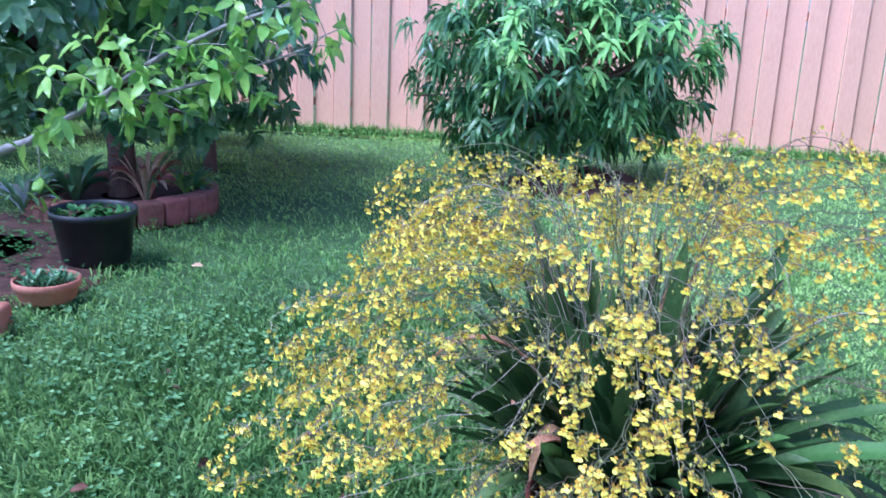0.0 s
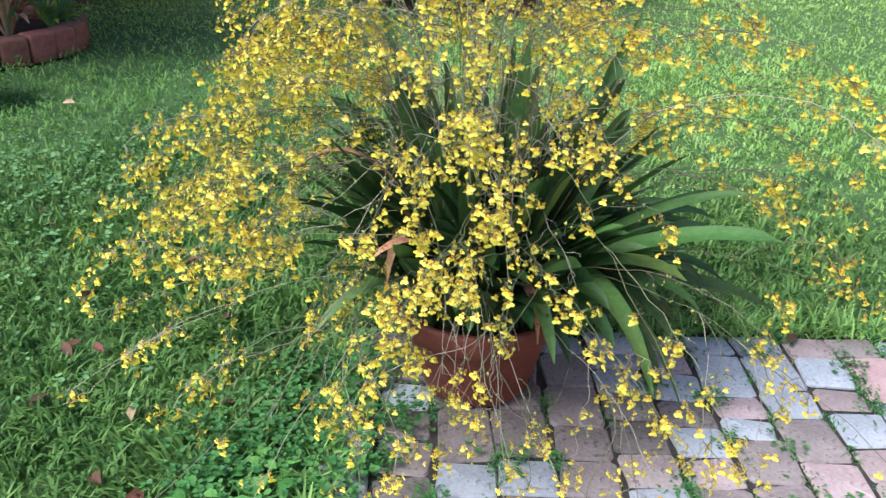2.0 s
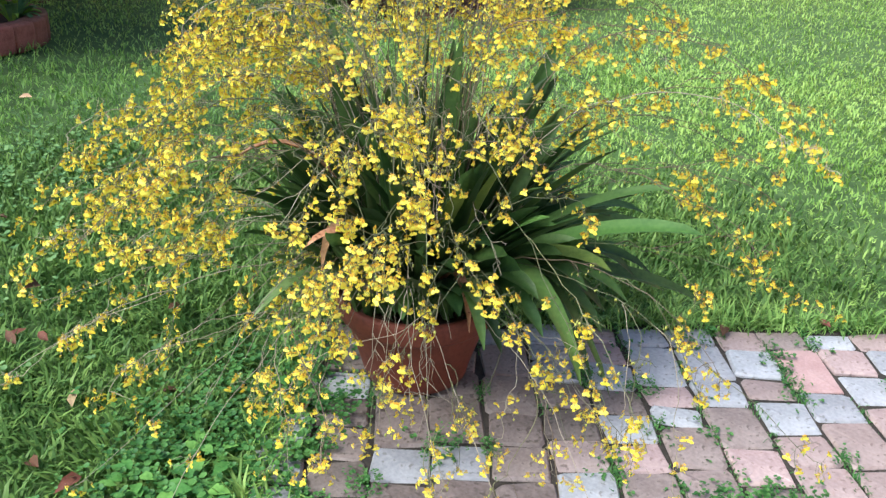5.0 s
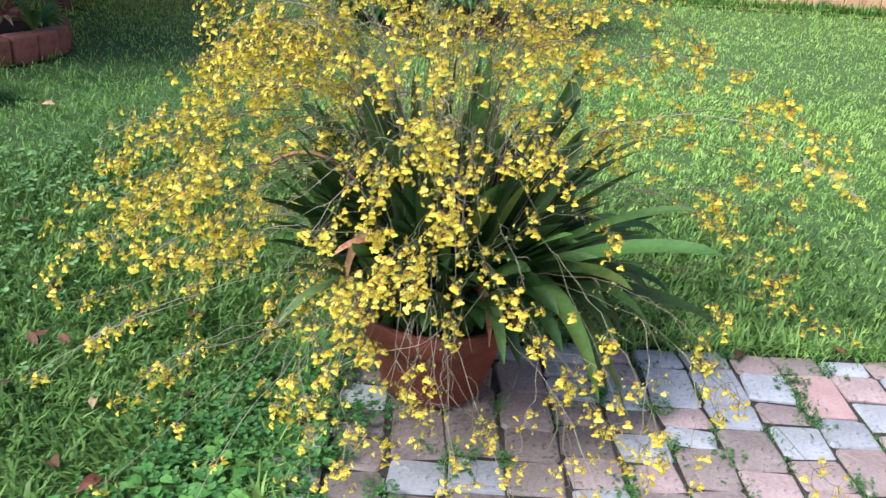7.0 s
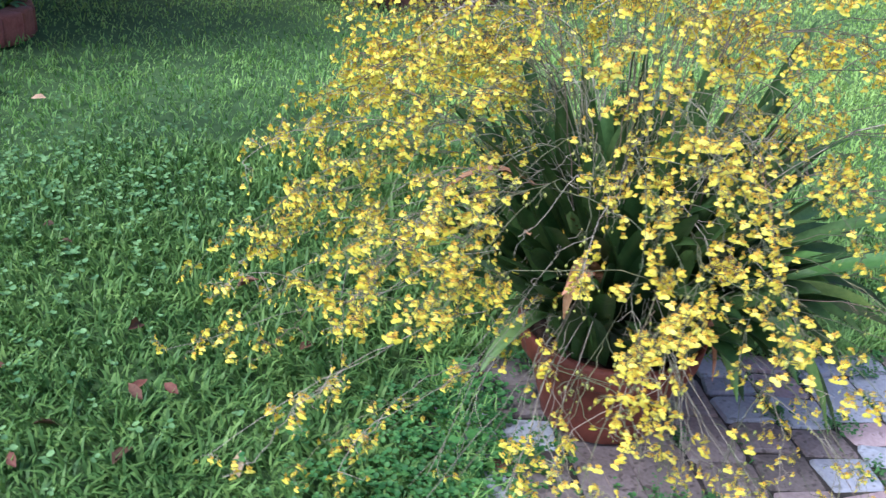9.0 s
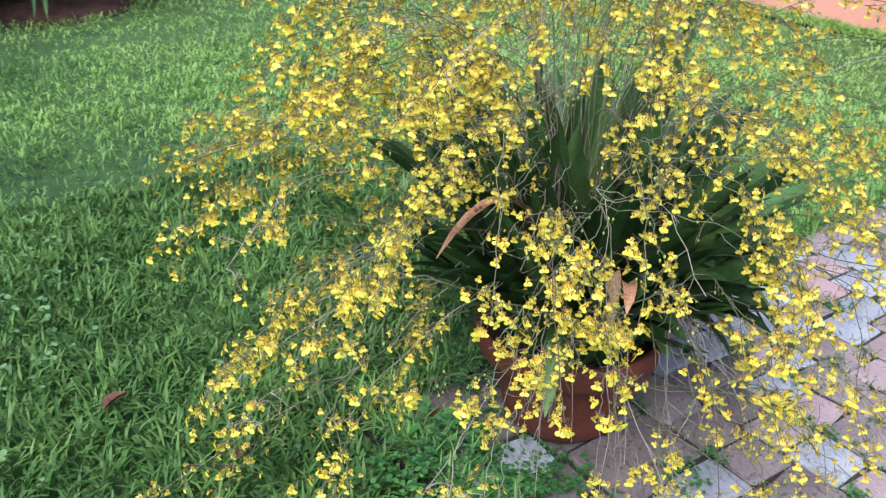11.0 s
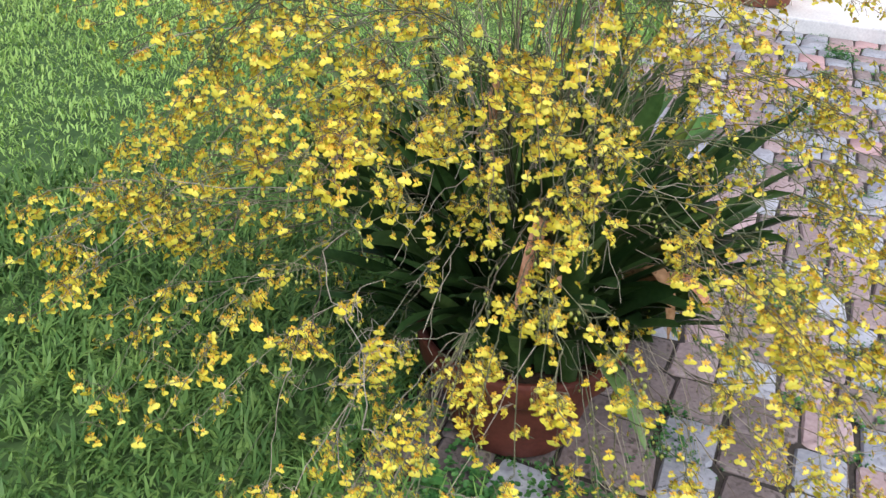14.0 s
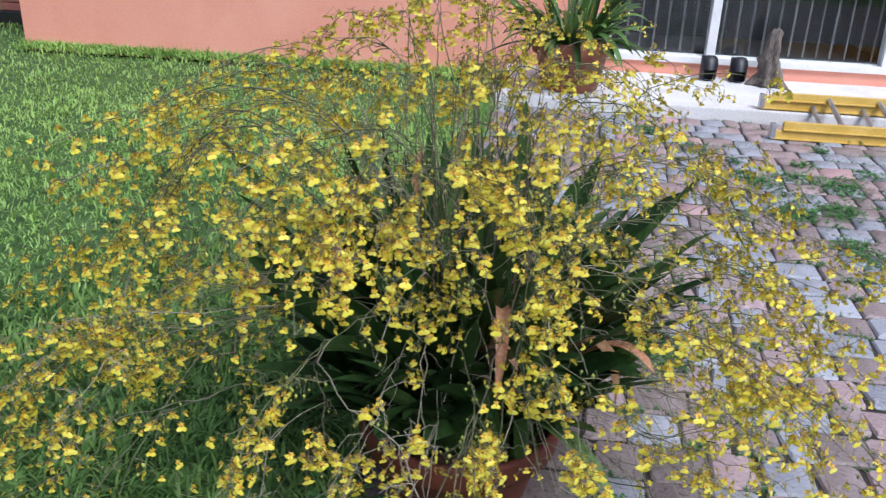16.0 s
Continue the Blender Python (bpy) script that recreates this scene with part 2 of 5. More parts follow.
# brown stain, plus the plant's shade by the pot put into the colour
M_STAIN_SHADE = mat("paver_stained_shaded", (0.11, 0.088, 0.08), (0.25, 0.205, 0.19), 7, 0.7, 0.35, 12, "object", 0.2, spots=((0.1, 0.08, 0.068), 48, 0.57))
M_JOINT = mat("joint_dirt", (0.018, 0.015, 0.012), (0.06, 0.05, 0.04), 14, 0.95, 0.6)
M_BRICK = mat("edging_brick", (0.19, 0.07, 0.05), (0.31, 0.135, 0.1), 14, 0.85, 0.35, 8, "object", 0.2)
M_MULCH = mat("brown_mulch", (0.03, 0.014, 0.01), (0.12, 0.055, 0.035), 14, 0.95, 0.8)
M_BARK = mat("tree_bark", (0.07, 0.04, 0.03), (0.2, 0.12, 0.09), 16, 0.9, 0.6, 6, stretch=(1, 1, 0.3))
M_TWIG = mat("grey_twig", (0.16, 0.15, 0.13), (0.34, 0.32, 0.28), 22, 0.85, 0.3)
M_MANGO = mat("mango_leaf", (0.05, 0.14, 0.045), (0.14, 0.29, 0.10), 3, 0.35, 0.0, 6, "island", 0.45, 0.15)
M_MANGO_NEW = mat("young_mango_leaf", (0.16, 0.38, 0.085), (0.32, 0.56, 0.15), 4, 0.4, 0.0, 6, "island", 0.3, 0.25)
M_TREE = mat("broad_leaf", (0.08, 0.19, 0.075), (0.2, 0.37, 0.165), 3, 0.28, 0.0, 6, "island", 0.5, 0.22, specular=0.7)
M_TREE_NEW = mat("young_broad_leaf", (0.17, 0.36, 0.045), (0.36, 0.58, 0.11), 4, 0.4, 0.0, 6, "island", 0.3, 0.3)
M_SILVER = mat("silvery_leaf", (0.36, 0.42, 0.45), (0.62, 0.68, 0.72), 14, 0.5, 0.1, 6, "island", 0.2, 0.1)
M_RED = mat("reddish_leaf", (0.22, 0.06, 0.05), (0.42, 0.16, 0.12), 14, 0.45, 0.1, 6, "island", 0.3, 0.1)
M_BLACK = mat("black_plastic", (0.008, 0.008, 0.010), (0.022, 0.022, 0.026), 10, 0.45, 0.05)
M_YELLOW = mat("yellow_fibreglass", (0.56, 0.36, 0.05), (0.74, 0.52, 0.14), 8, 0.5, 0.1, 12)
M_ALU = mat("dull_aluminium", (0.42, 0.43, 0.45), (0.62, 0.63, 0.65), 20, 0.4, 0.05, 8, metallic=0.8)
M_DRIFT = mat("grey_driftwood", (0.05, 0.04, 0.035), (0.26, 0.22, 0.19), 16, 0.9, 0.8, 5, stretch=(1, 1, 0.25))
glass = bpy.data.materials.new("window_glass")
glass.use_nodes = True
glass.node_tree.nodes["Principled BSDF"].inputs["Base Color"].default_value = (0.8, 0.85, 0.85, 1)
glass.node_tree.nodes["Principled BSDF"].inputs["Transmission Weight"].default_value = 1.0
glass.node_tree.nodes["Principled BSDF"].inputs["Roughness"].default_value = 0.02

# ---- large structure: ground, fence, house, patio ----
PATIO_X, PATIO_Y = 0.2, 2.5           # north-west corner of the paved court
POT = (0.622, 2.18)                   # the flowering plant's pot stands here
FENCE_Y, HOUSE_X, HOUSE_END = 10.45, 5.64, 6.42
RING, RING_R = (-2.55, 6.1), 0.68

g = Heap()
n = 90
gx, gy = np.meshgrid(np.sign(np.linspace(-1, 1, n)) * np.abs(np.linspace(-1, 1, n)) ** 3 * 400, np.sign(np.linspace(-1, 1, n)) * np.abs(np.linspace(-1, 1, n)) ** 3 * 400 + 3)
gz = np.array([[0.02 * noise.noise((x * 0.7, y * 0.7, 0)) for x, y in zip(r, s)] for r, s in zip(gx, gy)]) - 0.055
i, j = np.meshgrid(np.arange(n - 1), np.arange(n - 1), indexing="ij")
p = (i * n + j).ravel()
g.add(np.stack([gx, gy, gz], -1).reshape(-1, 3), np.concatenate([np.stack([p, p + 1, p + n + 1], 1), np.stack([p, p + n + 1, p + n], 1)]))
tagged(new("ground", g.mesh("ground", [M_SOIL], True)), "dark soil under the green lawn", "ground", kind="structure")

fence = thing("fence", (0, FENCE_Y, 0), "tall peach-painted board fence behind the lawn", "fence")
boards = [bm_mesh("board", box((-w, -0.012 + d, -0.05), (w, 0.012 + d, 1.95), 0.006), M_FENCE) for d, w in ((0.012, 0.112), (-0.016, 0.1))]
for k in range(96):
    ob = part("board", boards[k % 2], fence)
    ob.matrix_parent_inverse = Matrix()
    ob.location = (-9.2 + k * 0.222, 0, RNG.uniform(-0.01, 0.01))
    ob.rotation_euler = (0, RNG.normal(0, 0.002), RNG.normal(0, 0.012))
part("rail", bm_mesh("rail", box((-9.4, FENCE_Y + 0.03, 0.3), (12.2, FENCE_Y + 0.08, 0.4)), M_FENCE), fence)
part("rail", bm_mesh("rail", box((-9.4, FENCE_Y + 0.03, 1.5), (12.2, FENCE_Y + 0.08, 1.6)), M_FENCE), fence)

house = thing("house", (HOUSE_X, 2.0, 0), "salmon-pink stucco house with a dark barred window", "house")
WIN_LO, WIN_HI, SILL, HEAD = -0.36, 1.72, 0.17, 2.05
part("wall", bm_mesh("wall", box((HOUSE_X, WIN_HI, -0.1), (HOUSE_X + 0.2, HOUSE_END, 2.7), 0.006), M_WALL), house)
part("wall", bm_mesh("wall", box((HOUSE_X, -7.0, -0.1), (HOUSE_X + 0.2, WIN_LO, 2.7), 0.006), M_WALL), house)
part("wall", bm_mesh("wall", box((HOUSE_X + 0.002, WIN_LO, -0.1), (HOUSE_X + 0.2, WIN_HI, SILL)), M_WALL), house)
part("wall", bm_mesh("wall", box((HOUSE_X + 0.002, WIN_LO, HEAD), (HOUSE_X + 0.2, WIN_HI, 2.7)), M_WALL), house)
part("wall", bm_mesh("wall", box((HOUSE_X + 0.2, HOUSE_END - 0.2, -0.1), (12.0, HOUSE_END - 0.003, 2.7)), M_WALL), house)
part("wall", bm_mesh("wall", box((11.8, -7.0, -0.1), (12.0, HOUSE_END - 0.2, 2.7)), M_WALL), house)
part("wall", bm_mesh("wall", box((HOUSE_X + 0.2, -7.0, -0.1), (11.8, -6.8, 2.7)), M_WALL), house)
# roof out of view, added to keep sky light out of the house
part("unseen_roof", bm_mesh("unseen_roof", box((HOUSE_X - 0.03, -7.05, 2.7), (12.05, HOUSE_END + 0.05, 2.9), 0.01), M_WHITE), house)
win = part("window", bm_mesh("window", box((HOUSE_X - 0.03, WIN_LO - 0.02, SILL - 0.005), (HOUSE_X + 0.16, WIN_HI + 0.02, SILL + 0.045), 0.006), M_WHITE), house, "white aluminium window with dark panes")
for y0 in (WIN_LO, 0.89, WIN_HI - 0.06):
    part("mullion", bm_mesh("mullion", box((HOUSE_X + 0.0, y0, SILL + 0.045), (HOUSE_X + 0.12, y0 + 0.065, HEAD - 0.05), 0.005), M_WHITE), win)
part("head", bm_mesh("head", box((HOUSE_X + 0.0, WIN_LO, HEAD - 0.05), (HOUSE_X + 0.12, WIN_HI, HEAD), 0.005), M_WHITE), win)
for a, b in ((WIN_LO + 0.065, 0.89), (0.955, WIN_HI - 0.06)):
    pane = part("pane", bm_mesh("pane", box((HOUSE_X + 0.05, a, SILL + 0.045), (HOUSE_X + 0.056, b, HEAD - 0.05)), glass), win)
    pane.visible_shadow = False
y0 = WIN_LO + 0.1
slat = bm_mesh("slat", box((-0.003, -0.008, -0.88), (0.003, 0.008, 0.88)), M_BLIND)
while y0 < WIN_HI - 0.08:
    if not 0.86 < y0 < 0.98:
        ob = part("slat", slat, win)
        ob.location = (HOUSE_X + 0.13, y0, (SILL + HEAD) / 2)
        ob.rotation_euler = (RNG.normal(0, 0.006), 0, RNG.uniform(-0.7, 0.9))
    y0 += 0.1
# dark panel and raised sheet, with the unlit room's shade in their colour
part("room", bm_mesh("room", box((HOUSE_X + 0.9, WIN_LO - 1, 0.0), (HOUSE_X + 0.95, WIN_HI + 1, 2.5)), M_DARK), house, "flat dark panel standing in for the unlit room")
part("dark_sheet", bm_mesh("dark_sheet", box((HOUSE_X + 0.11, WIN_LO + 0.01, SILL + 0.02), (HOUSE_X + 0.9, WIN_HI - 0.01, SILL + 0.05)), M_DARK), house)

tagged(new("step", bm_mesh("step", box((4.63, -3.2, -0.06), (HOUSE_X, 2.43, 0.075), 0.012), M_SLAB)), "low pale concrete step along the house wall", "step", kind="structure")

# paved court: bed first, the pavers come last in the file
court = tagged(new("patio", bm_mesh("patio", box((PATIO_X - 0.02, -3.2, -0.12), (4.63, PATIO_Y - 0.02, -0.014)), M_JOINT)), "courtyard of worn grey and pink tumbled pavers", "patio", kind="structure")

# ---- the flowering orchid ----
# Sprays as (azimuth in degrees, reach, height) round the pot's axis, side by side
SPRAYS_1 = [(2, 0.4, 0.97), (2, 0.79, 0.71), (4, 0.67, 0.92), (7, 0.58, 1.07), (9, 0.49, 0.78), (19, 0.98, 0.63), (25, 0.93, 0.41), (25, 0.95, 0.87), (28, 1.01, 0.66),
            (29, 0.11, 0.92), (29, 0.52, 1.1), (31, 0.58, 0.62), (35, 1.02, 0.63), (35, 1.02, 0.83), (38, 0.58, 0.44), (40, 1.01, 0.76), (45, 0.11, 1.12), (45, 0.48, 0.89),
            (46, 0.96, 0.64), (51, 0.88, 0.32), (52, 0.85, 0.43), (54, 0.78, 1.02), (55, 0.58, 0.88), (55, 0.66, 0.95), (55, 0.82, 0.56), (56, 0.75, 0.57), (58, 0.6, 0.51)]
SPRAYS_2 = [(58, 0.75, 0.97), (62, 0.67, 1.05), (67, 0.96, 0.12), (68, 0.84, 0.6), (71, 0.59, 0.97), (71, 0.87, 0.1), (72, 0.7, 1.05), (74, 0.74, 0.79), (75, 0.21, 1.11),
            (75, 0.95, 0.66), (78, 0.33, 1.04), (81, 0.36, 0.58), (85, 0.33, 0.66), (87, 0.68, 0.8), (88, 0.7, 0.56), (89, 0.78, 0.59), (90, 0.64, 0.32), (90, 0.64, 0.75),
            (90, 1, 0.51), (91, 0.97, 0.58), (92, 0.33, 0.6), (92, 0.51, 0.62), (92, 0.95, 0.56), (94, 0.6, 0.83), (94, 0.97, 0.37), (96, 0.22, 0.77), (100, 0.33, 0.59)]
SPRAYS_3 = [(100, 0.78, 0.69), (101, 0.45, 0.32), (101, 0.86, 0.82), (101, 0.87, 0.41), (102, 0.77, 0.31), (102, 0.92, 0.1), (103, 0.29, 0.68), (103, 0.6, 0.96), (103, 0.76, 0.39),
            (108, 0.44, 0.61), (109, 0.46, 0.63), (110, 0.47, 0.38), (111, 0.58, 0.99), (113, 0.54, 0.13), (115, 0.12, 0.76), (118, 0.69, 0.73), (118, 0.89, 0.11), (119, 0.11, 0.94),
            (119, 0.63, 0.68), (119, 0.7, 0.53), (119, 0.82, 0.7), (123, 0.84, 0.38), (124, 0.5, 0.59), (126, 0.54, 0.57), (128, 0.61, 0.77), (130, 0.69, 0.92), (130, 0.85, 0.53)]
SPRAYS_4 = [(131, 0.76, 0.75), (132, 0.87, 0.68), (133, 0.84, 0.69), (134, 0.82, 0.7), (134, 0.86, 0.64), (134, 0.87, 0.51), (134, 0.87, 0.66), (136, 1.04, 0.67), (144, 0.68, 0.34),
            (145, 0.8, 0.85), (145, 0.9, 0.65), (146, 0.46, 0.14), (147, 0.96, 0.69), (150, 0.92, 0.48), (152, 0.73, 0.87), (154, 0.43, 0.12), (155, 0.68, 0.24), (156, 0.24, 1.04),
            (160, 0.86, 0.21), (161, 0.83, 0.95), (162, 0.64, 0.27), (162, 0.8, 0.69), (164, 0.41, 1.06), (164, 0.46, 0.88), (165, 0.43, 0.31), (165, 0.65, 0.86), (167, 0.55, 0.46)]
SPRAYS_5 = [(168, 0.25, 0.81), (171, 0.38, 0.87), (171, 0.56, 0.88), (171, 0.71, 0.91), (171, 0.8, 0.31), (173, 1.01, 0.15), (174, 0.88, 0.14), (177, 0.49, 0.72), (178, 0.34, 0.73),
            (179, 0.88, 0.44), (181, 0.68, 0.27), (182, 0.54, 1.08), (183, 0.29, 0.71), (183, 0.69, 0.33), (183, 0.85, 0.72), (184, 0.7, 0.1), (186, 0.93, 0.52), (188, 0.65, 0.58),
            (188, 0.68, 0.64), (190, 0.91, 0.24), (192, 0.19, 0.75), (195, 0.54, 0.94), (195, 0.77, 0.65), (196, 0.42, 0.97), (196, 0.81, 0.71), (197, 0.96, 0.66), (199, 0.92, 0.72)]
SPRAYS_6 = [(199, 1.05, 0.38), (203, 0.85, 0.39), (203, 0.88, 0.71), (203, 0.94, 0.49), (204, 0.32, 1), (206, 0.42, 0.31), (206, 0.73, 0.14), (208, 0.85, 0.2), (208, 0.97, 0.33),
            (210, 1.04, 0.24), (214, 0.3, 0.53), (214, 0.82, 0.76), (214, 0.99, 0.61), (215, 1, 0.36), (217, 0.76, 0.66), (217, 0.88, 0.72), (217, 1.05, 0.26), (218, 0.43, 0.38),
            (218, 0.43, 0.49), (219, 0.69, 0.55), (219, 0.94, 0.65), (220, 0.87, 0.65), (221, 0.91, 0.67), (223, 0.71, 0.62), (223, 0.85, 0.7), (224, 0.78, 0.81), (225, 1.03, 0.6)]
SPRAYS_7 = [(227, 0.39, 1), (229, 0.75, 0.81), (229, 0.76, 0.69), (230, 0.81, 0.69), (236, 0.88, 0.53), (237, 0.75, 0.39), (238, 0.32, 0.99), (238, 0.66, 0.15), (240, 0.13, 0.77),
            (244, 0.4, 0.71), (246, 0.43, 0.38), (247, 0.42, 0.79), (249, 0.8, 0.48), (250, 0.77, 0.59), (250, 0.81, 0.27), (253, 0.58, 0.59), (254, 0.75, 0.51), (255, 0.71, 0.61),
            (256, 0.45, 0.75), (256, 0.52, 0.58), (256, 0.72, 0.68), (257, 0.71, 0.47), (257, 0.79, 0.34), (258, 0.28, 1.02), (259, 0.62, 0.69), (261, 0.36, 0.75), (263, 0.48, 0.84)]
SPRAYS_8 = [(263, 0.65, 0.27), (263, 0.69, 0.33), (264, 0.57, 0.64), (266, 0.78, 0.48), (266, 0.86, 0.76), (267, 0.61, 0.81), (268, 0.5, 0.85), (268, 0.57, 0.72), (268, 0.58, 0.58),
            (270, 0.61, 0.43), (271, 0.56, 0.79), (272, 0.32, 0.73), (272, 0.62, 0.68), (276, 0.44, 0.91), (279, 0.49, 0.88), (282, 0.64, 0.25), (283, 0.66, 0.28), (285, 0.31, 1.03),
            (285, 0.79, 0.57), (286, 0.96, 0.55), (288, 0.42, 0.33), (290, 0.71, 0.13), (290, 1.03, 0.53), (291, 0.34, 1), (306, 0.68, 0.17), (307, 0.77, 0.21), (309, 0.18, 0.78)]
SPRAYS_9 = [(309, 0.51, 0.1), (312, 0.42, 0.17), (314, 0.84, 0.44), (315, 0.36, 0.77), (317, 0.28, 0.88), (319, 0.81, 0.29), (320, 0.9, 0.86), (320, 1.03, 0.25), (326, 0.88, 0.92),
            (326, 0.97, 0.78), (329, 0.85, 0.6), (330, 0.86, 0.62), (331, 1.04, 0.15), (334, 0.93, 0.59), (337, 1.05, 0.41), (341, 0.79, 0.22), (343, 0.97, 0.33), (344, 0.33, 1.1),
            (344, 0.73, 0.68), (345, 0.46, 1.11), (347, 0.78, 0.99), (347, 1.01, 0.34), (347, 1.03, 0.11), (348, 0.85, 0.86), (358, 0.96, 0.44), (360, 0.66, 0.9)]

# close heads of bloom that stand out, as places: over the east lawn, on the west side, on top
HEADS_EAST = [(1.206, 1.8, 0.704), (1.248, 1.822, 0.615), (0.97, 1.721, 0.704), (1.157, 1.97, 0.876), (1.423, 2.182, 0.674), (1.203, 2.087, 0.984), (1.561, 2.158, 0.552), (1.55, 2.15, 0.62),
              (1.399, 1.844, 0.558), (1.274, 1.799, 0.439), (0.815, 1.668, 0.86), (0.82, 1.66, 0.8), (1.68, 2.35, 0.72), (1.5, 2.35, 0.78)]
HEADS_WEST = [(-0.176, 2.08, 0.546), (-0.302, 2.023, 0.431), (-0.108, 2.086, 0.597), (0.002, 1.793, 0.538), (0.192, 1.698, 0.623), (0.362, 1.751, 0.634), (0.458, 1.513, 0.494), (-0.03, 2.828, 0.695),
              (-0.224, 2.376, 0.643), (-0.073, 2.286, 0.662), (-0.122, 2.144, 0.538), (-0.266, 2.171, 0.468), (-0.095, 1.978, 0.742), (0.125, 1.659, 0.655), (0.394, 1.497, 0.61), (-0.091, 1.881, 0.54)]
HEADS_TOP = [(0.1, 1.975, 0.878), (0.219, 2.094, 0.895), (0.544, 2.849, 0.958), (0.622, 2.71, 0.909), (0.803, 2.486, 0.972), (0.141, 2.212, 0.885), (0.089, 2.347, 0.88), (0.19, 1.951, 0.885),
             (0.208, 1.84, 0.75), (0.253, 2.112, 0.958), (0.387, 1.794, 0.806), (0.474, 1.603, 0.721), (0.213, 2.105, 0.938)]


def flower_shape():
    """One small orchid bloom: broad two-lobed lip below, five barred petals above, waxy crest between. Faces +y, hangs from its origin."""
    v, t, m = [], [], []

    def fan(centre, rim, slot):
        k = len(v)
        v.append(centre), v.extend(rim)
        t.extend((k, k + a, k + a + 1) for a in range(1, len(rim)))
        m.extend([slot] * (len(rim) - 1))

    half = [(0.0025, 0.002, -0.0045), (0.0095, 0.002, -0.007), (0.0138, 0.0, -0.0105), (0.0130, -0.001, -0.0155), (0.0070, 0.0, -0.0182), (0.0, 0.002, -0.0162)]
    fan((0.0, 0.0045, -0.0105), half + [(-x, y, z) for x, y, z in half[-2::-1]], 0)
    for ang, length, wide in ((90, 0.009, 0.0052), (30, 0.0092, 0.006), (150, 0.0092, 0.006), (-18, 0.007, 0.004), (198, 0.007, 0.004)):
        c, s = math.cos(radians(ang)), math.sin(radians(ang))
        pts = [(0.0, 0.0), (length * 0.5, wide * 0.5), (length, wide * 0.15), (length, -wide * 0.15), (length * 0.5, -wide * 0.5)]
        rim = [(c * a - s * b, -0.0015 + 0.25 * a, s * a + c * b - 0.002) for a, b in pts]
        fan(rim[0], rim[1:], 1)
    fan((0.0, 0.0075, -0.0035), [(0.002, 0.004, -0.002), (0.0, 0.004, 0.0), (-0.002, 0.004, -0.002), (0.0, 0.005, -0.007), (0.002, 0.004, -0.002)], 1)
    return np.array(v), np.array(t), np.array(m)


def bud_shape():
    v = np.array([(0, 0, 0), (0.0022, 0, -0.003), (0, 0.0022, -0.003), (-0.0022, 0, -0.003), (0, -0.0022, -0.003), (0, 0, -0.0085)])
    t = np.array([(0, 1, 2), (0, 2, 3), (0, 3, 4), (0, 4, 1), (5, 2, 1), (5, 3, 2), (5, 4, 3), (5, 1, 4)])
    return v, t


FLOWER, BUD = flower_shape(), bud_shape()


def turn(yaw, pitch, roll):
    return np.array(Euler((pitch, roll, yaw)).to_matrix())


def course(base, goal, out, rng, thick=0.0016):
    """The arching line of a flower spike from its base to where it hangs."""
    base, goal = np.array(base), np.array(goal)
    away = goal - base
    flat = np.hypot(away[0], away[1])
    apex = max(goal[2] + 0.05 + 0.06 * rng.rand(), 0.5 + 0.2 * min(1.0, flat))
    hang = np.array([out[0], out[1], -0.6 if goal[2] < 0.9 else -0.1]) * rng.uniform(0.03, 0.07)
    j1, j2 = rng.normal(0, 0.07, 2), rng.normal(0, 0.07, 2)
    if goal[2] < 0.5:    # low ones lean out over the rim and run down to their ends
        path = bezier(base, (base[0] + away[0] * 0.2 + j1[0], base[1] + away[1] * 0.2 + j1[1], 0.42 + 0.25 * goal[2] + 0.12 * rng.rand()),
                      (base[0] + away[0] * 0.68 + j2[0], base[1] + away[1] * 0.68 + j2[1], goal[2] + 0.12 + 0.12 * rng.rand()), goal + hang, 24)
        path[1:] += np.cumsum(rng.normal(0, 0.0036, (23, 3)), 0)
        return path
    path = bezier(base, (base[0] + away[0] * 0.12 + j1[0], base[1] + away[1] * 0.12 + j1[1], base[2] + (apex - base[2]) * 0.95),
                  (base[0] + away[0] * 0.55 + j2[0], base[1] + away[1] * 0.55 + j2[1], apex + (apex - goal[2]) * 0.5 + 0.06), goal + hang, 24)
    path[1:] += np.cumsum(rng.normal(0, 0.0036, (23, 3)), 0)
    return path


def fork(path, goal, out, rng):
    """A side branch that leaves a spike's line and droops to its own goal."""
    goal = np.array(goal)
    k = 8 + int(np.argmin(np.linalg.norm(path[8:19] - goal, axis=1) + 0.012 * np.arange(11)))
    k = max(8, k - 3)
    p = path[k]
    way = path[k + 1] - path[k - 1]
    way /= np.linalg.norm(way) + 1e-9
    reach = np.linalg.norm(goal - p)
    line = bezier(p, p + way * reach * 0.35, goal + [0, 0, reach * 0.22] - np.array([out[0], out[1], 0]) * reach * 0.2, goal + [0, 0, -0.02], 16)
    line[1:] += np.cumsum(rng.normal(0, 0.0042, (15, 3)), 0)
    return line


